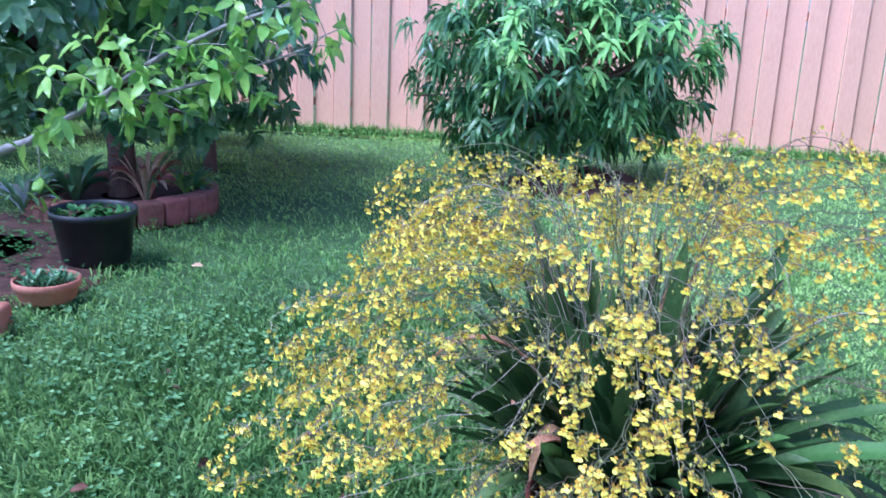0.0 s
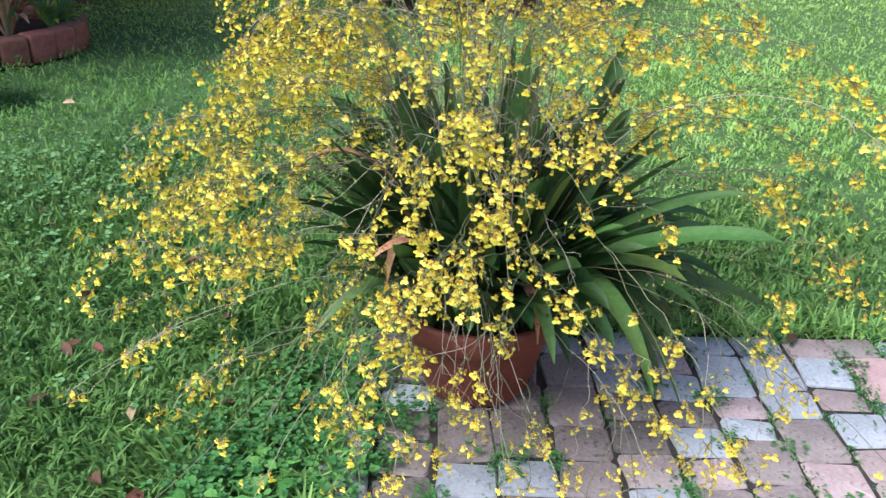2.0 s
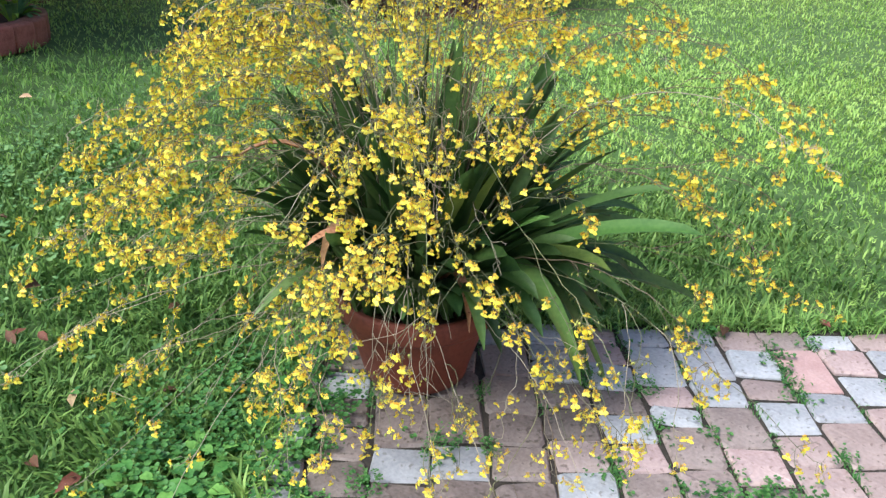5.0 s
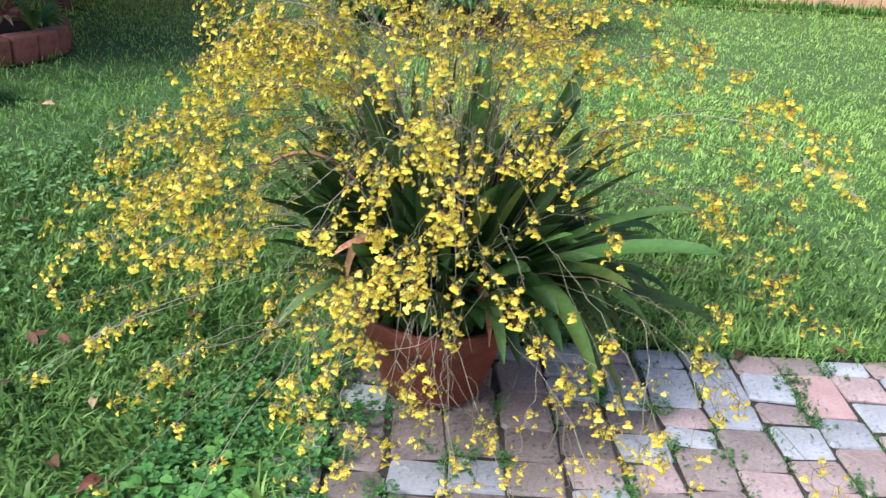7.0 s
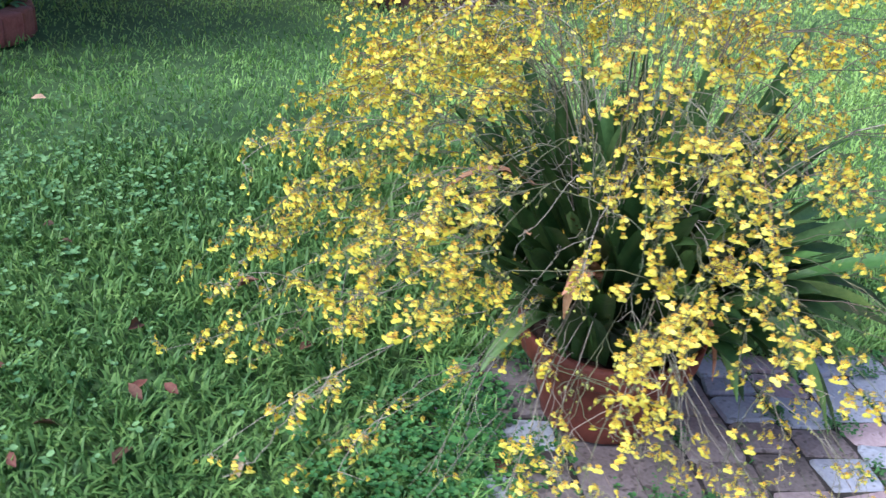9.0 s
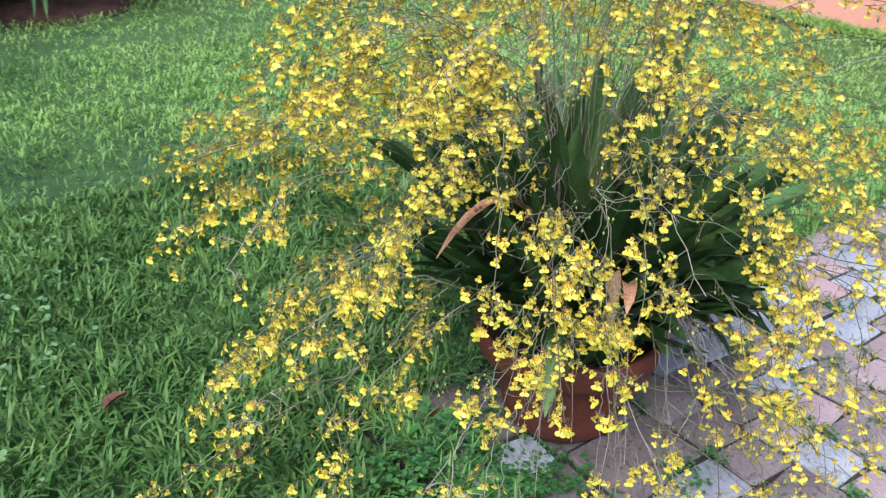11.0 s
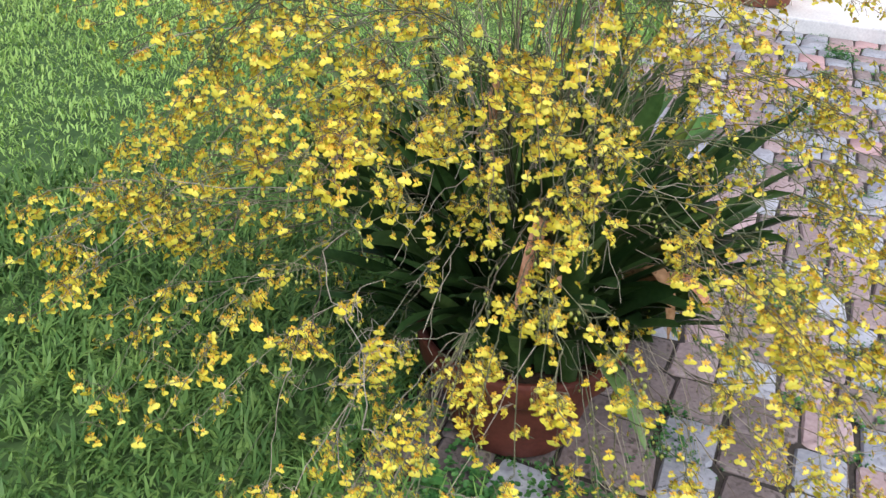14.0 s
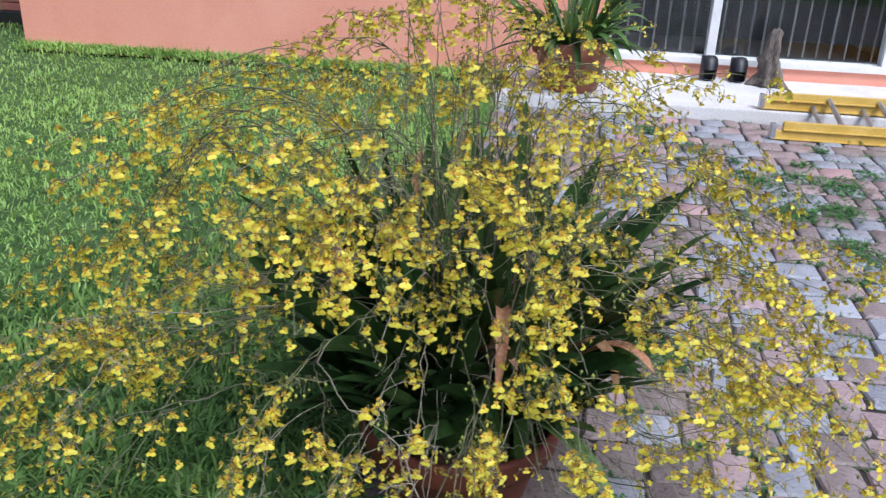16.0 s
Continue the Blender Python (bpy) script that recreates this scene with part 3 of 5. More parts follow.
def spike(path, out, rng, blooms, heap, first=0.78, thick=0.0016):
    """Hangs twigs, blooms and buds on the outer end of a line. Adds stems to heap; returns the poses of its blooms and the buds' places."""
    n = len(path) - 1
    heap.add(*tube(path, np.linspace(thick, 0.0007, n + 1), 4))
    poses, buds = [], []
    count = max(3, int(blooms / 2.2))
    for k in range(count):
        bare = k > 1 and rng.rand() < 0.34
        f = 1.0 if k == 0 else (rng.uniform(0.5, first) if bare else rng.uniform(first, 1.0))
        spot = path[min(n, int(f * n))]
        way = np.array([out[0], out[1], 0]) * rng.uniform(0.0, 0.9) + rng.normal(0, 0.7, 3) * [1, 1, 0.6]
        way /= np.linalg.norm(way) + 1e-6
        length = rng.uniform(0.02, 0.06)
        steps = [spot]
        for s in range(5):
            way = way + rng.normal(0, 0.3, 3) + [0, 0, -0.14]
            way /= np.linalg.norm(way) + 1e-6
            steps.append(steps[-1] + way * length / 5)
        steps = np.array(steps)
        heap.add(*tube(steps, np.linspace(0.0009, 0.0005, 6), 3))
        for s in range(rng.randint(2, 4) if bare else rng.randint(4, 9)):
            at = steps[1 + s % 5] + rng.normal(0, 0.008, 3)
            stalk = at + rng.normal(0, 0.007, 3) + [0, 0, -0.006]
            heap.add(*tube([steps[1 + s % 5], at, stalk], 0.00045, 3))
            if not bare and rng.rand() < 0.86:
                yaw = math.atan2(out[1], out[0]) - math.pi / 2 + rng.normal(0, 0.95)
                poses.append((stalk, turn(yaw, rng.normal(0.28, 0.3), rng.normal(0, 0.28)) * rng.uniform(0.4, 0.7)))
            else:
                buds.append(stalk)
    return poses, buds


def orchid_leaf(base, tip, rng, width=0.042, arch=0.5, loose=1.0):
    """A strap leaf from its base to its tip; arch lifts its middle."""
    base, tip = np.array(base), np.array(tip)
    away = tip - base
    span = np.linalg.norm(away)
    p1 = base + away * 0.25 + np.array([0, 0, span * arch * 0.75]) * (0.4 + 0.6 * (np.hypot(away[0], away[1]) / span))
    p2 = base + away * 0.7 + np.array([0, 0, span * arch * 0.8]) * (np.hypot(away[0], away[1]) / span)
    path = bezier(base, p1, p2, tip, 13)
    flat = np.array([away[1], -away[0], -0.45 * abs(away[0]) * loose]) + rng.normal(0, 0.2, 3) * span * (3.0 if tip[2] > 0.7 else loose)
    return strap(path, width, 0.22, flat, 0.55, 0.004)


plant = thing("potted_orchid", (*POT, 0), "large orchid smothered in yellow blooms in a terracotta pot", "plant")
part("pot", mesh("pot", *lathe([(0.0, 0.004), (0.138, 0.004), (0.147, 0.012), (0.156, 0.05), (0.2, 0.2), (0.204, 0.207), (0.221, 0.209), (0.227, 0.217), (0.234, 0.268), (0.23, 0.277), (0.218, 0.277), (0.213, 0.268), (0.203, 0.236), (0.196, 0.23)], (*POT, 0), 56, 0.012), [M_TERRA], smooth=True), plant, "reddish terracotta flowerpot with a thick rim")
v, t = lathe([(0.0, 0.262), (0.05, 0.27), (0.11, 0.262), (0.18, 0.248), (0.208, 0.238)], (*POT, 0), 40)
v[:, 2] += [0.014 * noise.noise((x * 40, y * 40, 0)) for x, y, z in v]
part("potting_mix", mesh("potting_mix", v, t, [M_MIX]), plant, "dark bark potting mix")

# fans of leaves: named ones first (azimuth, reach, height of the tip, width, arch), then the crowd
LEAVES_LOW = [(316, 0.51, 0.2, 0.062, 0.8), (288, 0.39, 0.31, 0.036, 0.8), (257, 0.33, 0.36, 0.046, 0.55), (335, 0.69, 0.585, 0.066, 0.2), (303, 0.3, 0.6, 0.04, 0.2), (328, 0.5, 0.3, 0.05, 0.55),
              (336, 0.54, 0.36, 0.052, 0.4), (343, 0.58, 0.42, 0.05, 0.35), (321, 0.51, 0.21, 0.046, 0.65), (330, 0.54, 0.11, 0.032, 0.75), (286, 0.39, 0.64, 0.042, 0.3), (344, 0.61, 0.65, 0.045, 0.22),
              (352, 0.55, 0.36, 0.045, 0.45), (308, 0.4, 0.42, 0.05, 0.4), (2, 0.58, 0.5, 0.05, 0.35), (314, 0.4, 0.6, 0.052, 0.2), (342, 0.46, 0.74, 0.05, 0.18), (298, 0.36, 0.27, 0.04, 0.6),
              (306, 0.44, 0.34, 0.05, 0.5), (324, 0.46, 0.42, 0.052, 0.45), (312, 0.36, 0.34, 0.05, 0.6), (340, 0.48, 0.3, 0.05, 0.5), (332, 0.42, 0.5, 0.052, 0.3), (348, 0.5, 0.52, 0.05, 0.3)]
LEAVES_PALE = [(322, 0.52, 0.5, 0.058, 0.3), (279, 0.35, 0.7, 0.052, 0.25), (288, 0.34, 0.4, 0.052, 0.55), (217, 0.53, 0.36, 0.036, 0.4), (300, 0.3, 0.74, 0.05, 0.15)]
LEAVES_TALL = [(300, 0.1, 0.98, 0.056, 0.04), (95, 0.2, 0.92, 0.054, 0.04), (92, 0.55, 0.87, 0.056, 0.12), (275, 0.48, 0.88, 0.054, 0.12), (80, 0.3, 0.86, 0.054, 0.08), (250, 0.12, 0.86, 0.056, 0.04), (180, 0.16, 0.74, 0.056, 0.05), (205, 0.2, 0.7, 0.056, 0.06), (160, 0.2, 0.72, 0.056, 0.06), (228, 0.22, 0.74, 0.056, 0.06), (140, 0.24, 0.76, 0.054, 0.06), (192, 0.1, 0.8, 0.056, 0.04),
               (75, 0.12, 0.82, 0.046, 0.04), (100, 0.2, 0.86, 0.046, 0.04), (50, 0.16, 0.88, 0.046, 0.04), (25, 0.24, 0.84, 0.046, 0.05), (120, 0.26, 0.86, 0.046, 0.05), (5, 0.16, 0.84, 0.045, 0.04), (8, 0.33, 1.02, 0.05, 0.06), (350, 0.38, 0.78, 0.045, 0.1), (110, 0.15, 0.84, 0.046, 0.05), (135, 0.42, 0.97, 0.046, 0.12), (165, 0.40, 0.80, 0.046, 0.15), (207, 0.44, 0.78, 0.045, 0.1),
               (340, 0.26, 0.88, 0.045, 0.05), (60, 0.2, 0.84, 0.045, 0.05), (80, 0.32, 0.9, 0.042, 0.08), (150, 0.26, 0.86, 0.042, 0.08), (255, 0.3, 0.72, 0.044, 0.15), (285, 0.34, 0.76, 0.046, 0.1), (300, 0.3, 0.86, 0.044, 0.1), (315, 0.5, 0.66, 0.046, 0.12)]
rng = np.random.RandomState(11)
for az, reach, z, wide, arch in LEAVES_LOW + LEAVES_PALE + LEAVES_TALL:
    a = radians(az)
    foot = (POT[0] + 0.09 * math.cos(a), POT[1] + 0.09 * math.sin(a), 0.27)
    tip = (POT[0] + 0.03 + reach * math.cos(a), POT[1] - 0.01 + reach * math.sin(a), z)
    m = M_LEAF_YOUNG if az in (316, 288, 257, 335) and z < 0.6 else (M_LEAF_DEEP if az in (8, 303, 336, 286, 344, 308, 314, 324, 332, 348, 306) else M_LEAF)
    if (az, reach, z, wide, arch) in LEAVES_PALE:
        m = M_LEAF_SPOT if z < 0.45 else M_LEAF_YELLOW
    part("leaf", mesh("leaf", *orchid_leaf(foot, tip, rng, wide * (1.15 if z < 0.7 else 1.0), arch, 0.35), [m], smooth=True), plant)
for k in range(84):    # two-ranked fans, each in its own plane
    a = rng.uniform(0, 2 * math.pi) if k % 3 else rng.uniform(-1.6, 0.4)
    r0 = 0.185 * math.sqrt(rng.uniform(0.15, 1))
    radial = np.array((math.cos(a), math.sin(a), 0.0))
    foot = np.array((*POT, 0.262)) + radial * r0
    phi = a + rng.normal(0, 0.9)
    flat = np.array((math.cos(phi), math.sin(phi), 0.0))
    front = 3.3 < a % 6.2832 < 5.1
    out = radial * (0.15 + (2.4 if front else 4.2) * r0 * rng.uniform(0.6, 1.3))
    for s in np.linspace(-1, 1, rng.randint(3, 6)):
        s = s + rng.normal(0, 0.12)
        way = np.array((0, 0, 1.0 - 0.35 * abs(s))) + out + flat * s * 0.75
        way /= np.linalg.norm(way)
        size = rng.uniform(0.34, 0.54) * (1 - 0.12 * abs(s))
        bow = (out + flat * s * 0.8) * 0.33
        sag = np.hypot(way[0], way[1])
        path = bezier(foot, foot + way * size * 0.35, foot + way * size * 0.7 + bow * size * 0.4 - [0, 0, 0.08 * sag * size], foot + way * size * 0.92 + bow * size * 1.2 - [0, 0, rng.uniform(0.1, 0.25 if front else 0.6) * sag * size], 13)
        if 4.9 < math.atan2(path[-1, 1] - POT[1], path[-1, 0] - POT[0]) % 6.2832 and np.hypot(path[-1, 0] - POT[0], path[-1, 1] - POT[1]) > 0.34 and path[-1, 2] < 0.62:
            continue    # the broad leaves on the east side stand free
        far_out = np.hypot(path[:, 0] - POT[0], path[:, 1] - POT[1]) > 0.21
        if np.any(far_out & (path[:, 2] < 0.36)) and 1.2 < math.atan2(path[-1, 1] - POT[1], path[-1, 0] - POT[0]) % 6.2832 < 5.35:
            continue    # the pot's front and west side stay clear
        side = np.cross(flat, (0, 0, 1.0)) + rng.normal(0, 0.35, 3)
        m = M_LEAF if rng.rand() < 0.9 else (M_LEAF_YOUNG if rng.rand() < 0.8 else M_LEAF_SPOT)
        part("leaf", mesh("leaf", *strap(path, rng.uniform(0.044, 0.064), rng.uniform(0.12, 0.3), side, 0.5, 0.004), [m], smooth=True), plant)
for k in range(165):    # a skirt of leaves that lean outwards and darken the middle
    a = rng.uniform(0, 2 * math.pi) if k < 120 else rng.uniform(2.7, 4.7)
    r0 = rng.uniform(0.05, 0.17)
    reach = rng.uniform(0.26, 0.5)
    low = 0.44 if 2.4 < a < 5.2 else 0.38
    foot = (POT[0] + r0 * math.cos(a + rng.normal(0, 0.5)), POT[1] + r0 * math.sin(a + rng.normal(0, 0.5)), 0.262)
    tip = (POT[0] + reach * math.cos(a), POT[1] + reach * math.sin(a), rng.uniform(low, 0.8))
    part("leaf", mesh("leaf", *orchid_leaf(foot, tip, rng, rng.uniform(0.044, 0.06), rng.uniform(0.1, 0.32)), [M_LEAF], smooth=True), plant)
for k in range(36):    # broad upright ones in the middle
    a, r0 = rng.uniform(0, 2 * math.pi), rng.uniform(0.02, 0.13)
    foot = (POT[0] + r0 * math.cos(a), POT[1] + r0 * math.sin(a), 0.262)
    a, reach = a + rng.normal(0, 0.4), rng.uniform(0.1, 0.36)
    tip = np.array((POT[0] + reach * math.cos(a), POT[1] + reach * math.sin(a), rng.uniform(0.66, 0.88)))
    path = bezier(foot, np.array(foot) + (0, 0, 0.25), (tip + foot) / 2 + (0, 0, 0.16), tip, 13)
    phi = rng.uniform(0, 2 * math.pi)
    part("leaf", mesh("leaf", *strap(path, rng.uniform(0.048, 0.062), 0.16, (math.cos(phi), math.sin(phi), 0.0), 0.5, 0.004), [M_LEAF if k % 4 else M_LEAF_DEEP], smooth=True), plant)
for k in range(26):    # swollen bases of the fans
    a, r0 = rng.uniform(0, 2 * math.pi), 0.15 * math.sqrt(rng.rand())
    c = np.array((POT[0] + r0 * math.cos(a), POT[1] + r0 * math.sin(a), 0.25))
    v, t = lathe([(0.004, 0.0), (0.018, 0.02), (0.022, 0.045), (0.016, 0.08), (0.004, 0.105)], c, 10)
    part("pseudobulb", mesh("pseudobulb", v, t, [M_LEAF_YOUNG], smooth=True), plant)
# withered leaves: one bent over on the west side, some hanging by the rim
for pts, wide in ((((0.53, 2.13, 0.33), (0.42, 2.10, 0.70), (0.27, 2.07, 0.80), (0.13, 2.075, 0.63)), 0.026), (((0.56, 2.05, 0.3), (0.47, 1.95, 0.6), (0.41, 1.88, 0.66), (0.39, 1.86, 0.48)), 0.03),
                  (((0.57, 2.06, 0.3), (0.5, 1.93, 0.55), (0.44, 1.86, 0.62), (0.36, 1.8, 0.57)), 0.03), (((0.66, 2.03, 0.3), (0.69, 1.92, 0.5), (0.72, 1.88, 0.5), (0.74, 1.86, 0.32)), 0.026),
                  (((0.62, 2.2, 0.3), (0.66, 2.3, 0.6), (0.7, 2.32, 0.7), (0.73, 2.3, 0.86)), 0.03), (((0.54, 2.16, 0.3), (0.45, 2.13, 0.55), (0.38, 2.10, 0.62), (0.34, 2.05, 0.56)), 0.03)):
    part("dry_leaf", mesh("dry_leaf", *strap(bezier(*pts, 12), wide, 0.3, None, 0.6, 0.01), [M_LEAF_DRY], smooth=True), plant, "withered orange-brown leaf")

loose = Heap()
buds = Heap()
rng = np.random.RandomState(21)
single = mesh("flower", FLOWER[0], FLOWER[1], [M_LIP_ONE, M_PETAL], FLOWER[2])
made_single = 0
goals = [(s, 1) for s in SPRAYS_1 + SPRAYS_2 + SPRAYS_3 + SPRAYS_4 + SPRAYS_5 + SPRAYS_6 + SPRAYS_7 + SPRAYS_8 + SPRAYS_9]
for k in range(20):    # fuller canopy over the west side
    goals.append(((rng.uniform(120, 212), rng.uniform(0.28, 0.64), rng.uniform(0.76, 1.0)), 1))
for k in range(60):    # a close shell of fine sprays over the leaves
    u = rng.rand()
    reach = 0.18 + 0.56 * math.sqrt(u)
    goals.append(((rng.uniform(30, 345), reach, 1.04 - 0.5 * reach * reach + rng.normal(0, 0.07) - 0.22 * rng.rand() ** 2), 3))
for k in range(14):    # tall ones above the leaves
    goals.append(((rng.uniform(-25, 115) % 360, rng.uniform(0.15, 0.52), rng.uniform(0.96, 1.13)), 4))
for k in range(24):    # the close mound on the north-west side
    goals.append(((rng.uniform(105, 205), rng.uniform(0.3, 0.72), rng.uniform(0.76, 1.03)), 4))
for k in range(15):    # arching ones on the east side
    goals.append(((rng.uniform(-38, 42) % 360, rng.uniform(0.34, 0.62), rng.uniform(0.68, 1.1)), 5))
for k in range(30):    # thin ones that trail over the pavers before the pot
    goals.append(((rng.uniform(212, 318), rng.uniform(0.48, 0.95), rng.uniform(0.1, 0.34)), 2))
thinned = np.random.RandomState(5)
kept = []
for (az, reach, z), thin in goals:
    c = reach * math.cos(radians(az))
    if z > 0.72 and c < -0.62:    # the high mound ends short of the low arm beneath it
        reach *= (0.62 + 0.3 * (-0.62 - c)) / -c
    if 40 < az < 128 and reach > 0.66:    # the north side slopes down outwards
        z = min(z, 0.93 - 0.55 * (reach - 0.66))
    chance = 0.0
    if c > 0.6:    # few reach far over the east lawn
        chance = 0.72
    elif 285 < az < 348 and 0.25 < z < 0.85 and thin != 5:    # broad leaves show on this side
        chance = 0.9 if thin == 3 else 0.55
    elif 175 < az < 312 and z < 0.46 and thin == 1:
        chance = 0.3
    elif reach > 0.9 and 178 < az < 232 and z > 0.58:
        chance = 0.7
    elif reach < 0.56 and 0.5 < z < 1.0:    # gaps that show the leaves
        chance = 0.5 if 115 < az < 300 else 0.3
    elif thin == 3 and c > 0.4:
        chance = 0.7
    if thinned.rand() >= chance:
        kept.append(((az, reach, z), thin))
goals = kept
for k in range(34):    # the crest over the leaves, south side and back
    goals.append(((rng.uniform(225, 345), rng.uniform(0.12, 0.42), rng.uniform(0.78, 1.0)) if k < 19 else (rng.uniform(5, 115), rng.uniform(0.1, 0.45), rng.uniform(0.92, 1.07)), 7))
for x, y, z in HEADS_EAST + HEADS_WEST + HEADS_TOP:
    goals.append(((math.degrees(math.atan2(y - POT[1], x - POT[0])) % 360, math.hypot(x - POT[0], y - POT[1]), z + 0.02), 6))
order = sorted(range(len(goals)), key=lambda k: (k * 37) % len(goals))
mains = []
for k in order:
    (az, reach, z), thin = goals[k]
    reach = min(reach, 0.94) if 100 < az < 170 and thin != 6 else reach
    tight = 0.9 if thin == 6 else 0.78
    a = radians(az)
    out = (math.cos(a), math.sin(a))
    goal = np.array((POT[0] + reach * out[0], POT[1] + reach * out[1], max(z, 0.1)))
    near_by = [q for q in mains if q[2] < 3 and abs((q[1] - az + 180) % 360 - 180) < 32 and np.min(np.linalg.norm(q[0][9:19] - goal, axis=1)) < 0.36 and q[0][10, 2] > z - 0.12] if reach > 0.3 else []
    h = Heap()
    blooms = 12 if z > 0.95 and thin < 4 else (6 if thin == 2 else 11 if thin == 3 else 16 if thin == 4 else 9 if thin == 5 else 13 if thin == 7 else (13 if az < 62 or az > 318 else 19) if thin == 6 else (rng.randint(7, 13) if z < 0.42 and 215 < az < 340 else (rng.randint(9, 15) if z < 0.5 and reach < 0.85 and 175 < az < 260 else (rng.randint(18, 30) if 115 < az < 205 and z > 0.55 else rng.randint(13, 23)))))
    if near_by:
        q = min(near_by, key=lambda q: np.min(np.linalg.norm(q[0][9:19] - goal, axis=1)))
        q[2] += 1
        poses, tips = spike(fork(q[0], goal, out, rng), out, rng, blooms, h, 0.86 if thin == 6 else 0.52, 0.0011)
    else:
        b, r0 = a + rng.normal(0, 0.5), rng.uniform(0.03, 0.12)
        path = course((POT[0] + r0 * math.cos(b), POT[1] + r0 * math.sin(b), 0.26), goal, out, rng)
        mains.append([path, az, 0])
        poses, tips = spike(path, out, rng, blooms, h, tight, 0.0012 if z < 0.5 else 0.0015)
    stem = part("flower_branch" if near_by else "flower_spike", h.mesh("flower_spike", [M_STEM_DARK if ((az < 40 or az > 330) and rng.rand() < 0.6) or rng.rand() < 0.15 else (M_STEM if rng.rand() < (0.45 if z < 0.45 else 0.92) else M_STEM_DRY)]), plant)
    for at, m in poses:
        if at[2] < 0.03:
            continue
        if at[0] < 0.55 and at[1] < 2.0 and made_single < 300:
            ob = part("flower", single, stem)
            ob.matrix_basis = Matrix.Translation(at) @ Matrix(m.tolist()).to_4x4()
            made_single += 1
        else:
            loose.add(FLOWER[0] @ m.T + at, FLOWER[1], FLOWER[2])
    for at in tips:
        buds.add(BUD[0] * rng.uniform(0.8, 1.5) + at, BUD[1])
tagged(part("blossom", loose.mesh("blossom", [M_LIP, M_PETAL]), plant, "hundreds of small yellow orchid blooms with brown bars"), kind="stuff")
tagged(part("bud", buds.mesh("bud", [M_BUD]), plant, "small greenish flower buds"), kind="stuff")
for k in range(54):    # old bare spikes, pale and twiggy, over the front, the west side and the crest
    az = rng.uniform(165, 300) if k < 26 else rng.uniform(0, 360)
    a, reach, z = radians(az), rng.uniform(0.35, 0.68), rng.uniform(0.12, 0.75)
    if k >= 34:
        reach, z = rng.uniform(0.15, 0.5), rng.uniform(0.75, 1.0)
    foot = np.array((POT[0] + 0.1 * math.cos(a + rng.normal(0, 0.6)), POT[1] + 0.1 * math.sin(a), 0.26))
    goal = np.array((POT[0] + reach * math.cos(a), POT[1] + reach * math.sin(a), z))
    mid = foot + (goal - foot) * 0.45
    path = bezier(foot, (*(foot + (goal - foot) * 0.1)[:2], 0.55 + 0.3 * z), (mid[0] + rng.normal(0, 0.05), mid[1], max(z, 0.45) + 0.15), goal, 20)
    path[1:] += np.cumsum(rng.normal(0, 0.0055, (19, 3)), 0)
    h = Heap()
    h.add(*tube(path, np.linspace(0.0012, 0.0006, 20) * (1 + 0.25 * (np.arange(20) % 2)), 5))
    old = part("bare_spike", h.mesh("bare_spike", [M_STEM_DRY]), plant, "old dry spike without flowers")
    for s in range(rng.randint(5, 11)):
        i0 = rng.randint(7, 19)
        way = path[i0] - path[i0 - 1]
        way = way / np.linalg.norm(way) + rng.normal(0, 0.6, 3)
        bits = [path[i0]]
        for q in range(4):
            bits.append(bits[-1] + way * 0.013 + rng.normal(0, 0.006, 3))
        part("twig", mesh("twig", *tube(bits, np.linspace(0.0009, 0.0005, 5), 3), [M_STEM_DRY]), old)


# ---- the second orchid, by the window ----
plant_b = thing("potted_orchid", (4.92, 1.95, 0.075), "leafy orchid in a wide terracotta pot by the window", "plant")
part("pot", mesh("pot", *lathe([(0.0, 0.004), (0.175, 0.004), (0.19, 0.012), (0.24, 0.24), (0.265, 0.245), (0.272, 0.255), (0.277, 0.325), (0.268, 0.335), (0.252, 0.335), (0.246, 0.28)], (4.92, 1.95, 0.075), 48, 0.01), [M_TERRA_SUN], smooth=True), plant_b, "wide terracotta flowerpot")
part("potting_mix", mesh("potting_mix", *lathe([(0.0, 0.3), (0.1, 0.298), (0.247, 0.288)], (4.92, 1.95, 0.075), 32), [M_MIX]), plant_b, "dark bark potting mix")
rng = np.random.RandomState(31)
for k in range(110):
    a, lean = rng.uniform(0, 2 * math.pi), rng.uniform(0.08, 0.5)
    foot = np.array((4.92 + 0.14 * math.cos(a), 1.95 + 0.14 * math.sin(a), 0.37))
    tip = foot + (lean * math.cos(a), lean * math.sin(a), rng.uniform(0.2, 0.5) - 1.1 * lean * rng.rand())
    part("leaf", mesh("leaf", *orchid_leaf(foot, tip, rng, rng.uniform(0.04, 0.058), rng.uniform(0.15, 0.5), 0.6), [(M_LEAF, M_LEAF_DEEP, M_LEAF_YOUNG, M_LEAF_YELLOW)[(k * 7) % 4]], smooth=True), plant_b)
loose, h = Heap(), Heap()
for k in range(18):
    a, reach = rng.uniform(0, 2 * math.pi), rng.uniform(0.2, 0.5)
    h = Heap()
    out = (math.cos(a), math.sin(a))
    poses, tips = spike(course((4.92, 1.95, 0.37), (4.92 + reach * out[0], 1.95 + reach * out[1], rng.uniform(0.5, 0.95)), out, rng), out, rng, 12, h)
    part("flower_spike", h.mesh("flower_spike", [M_STEM]), plant_b)
    for at, m in poses:
        loose.add(FLOWER[0] @ m.T + at, FLOWER[1], FLOWER[2])
tagged(part("blossom", loose.mesh("blossom", [M_LIP, M_PETAL]), plant_b, "small yellow blooms"), kind="stuff")

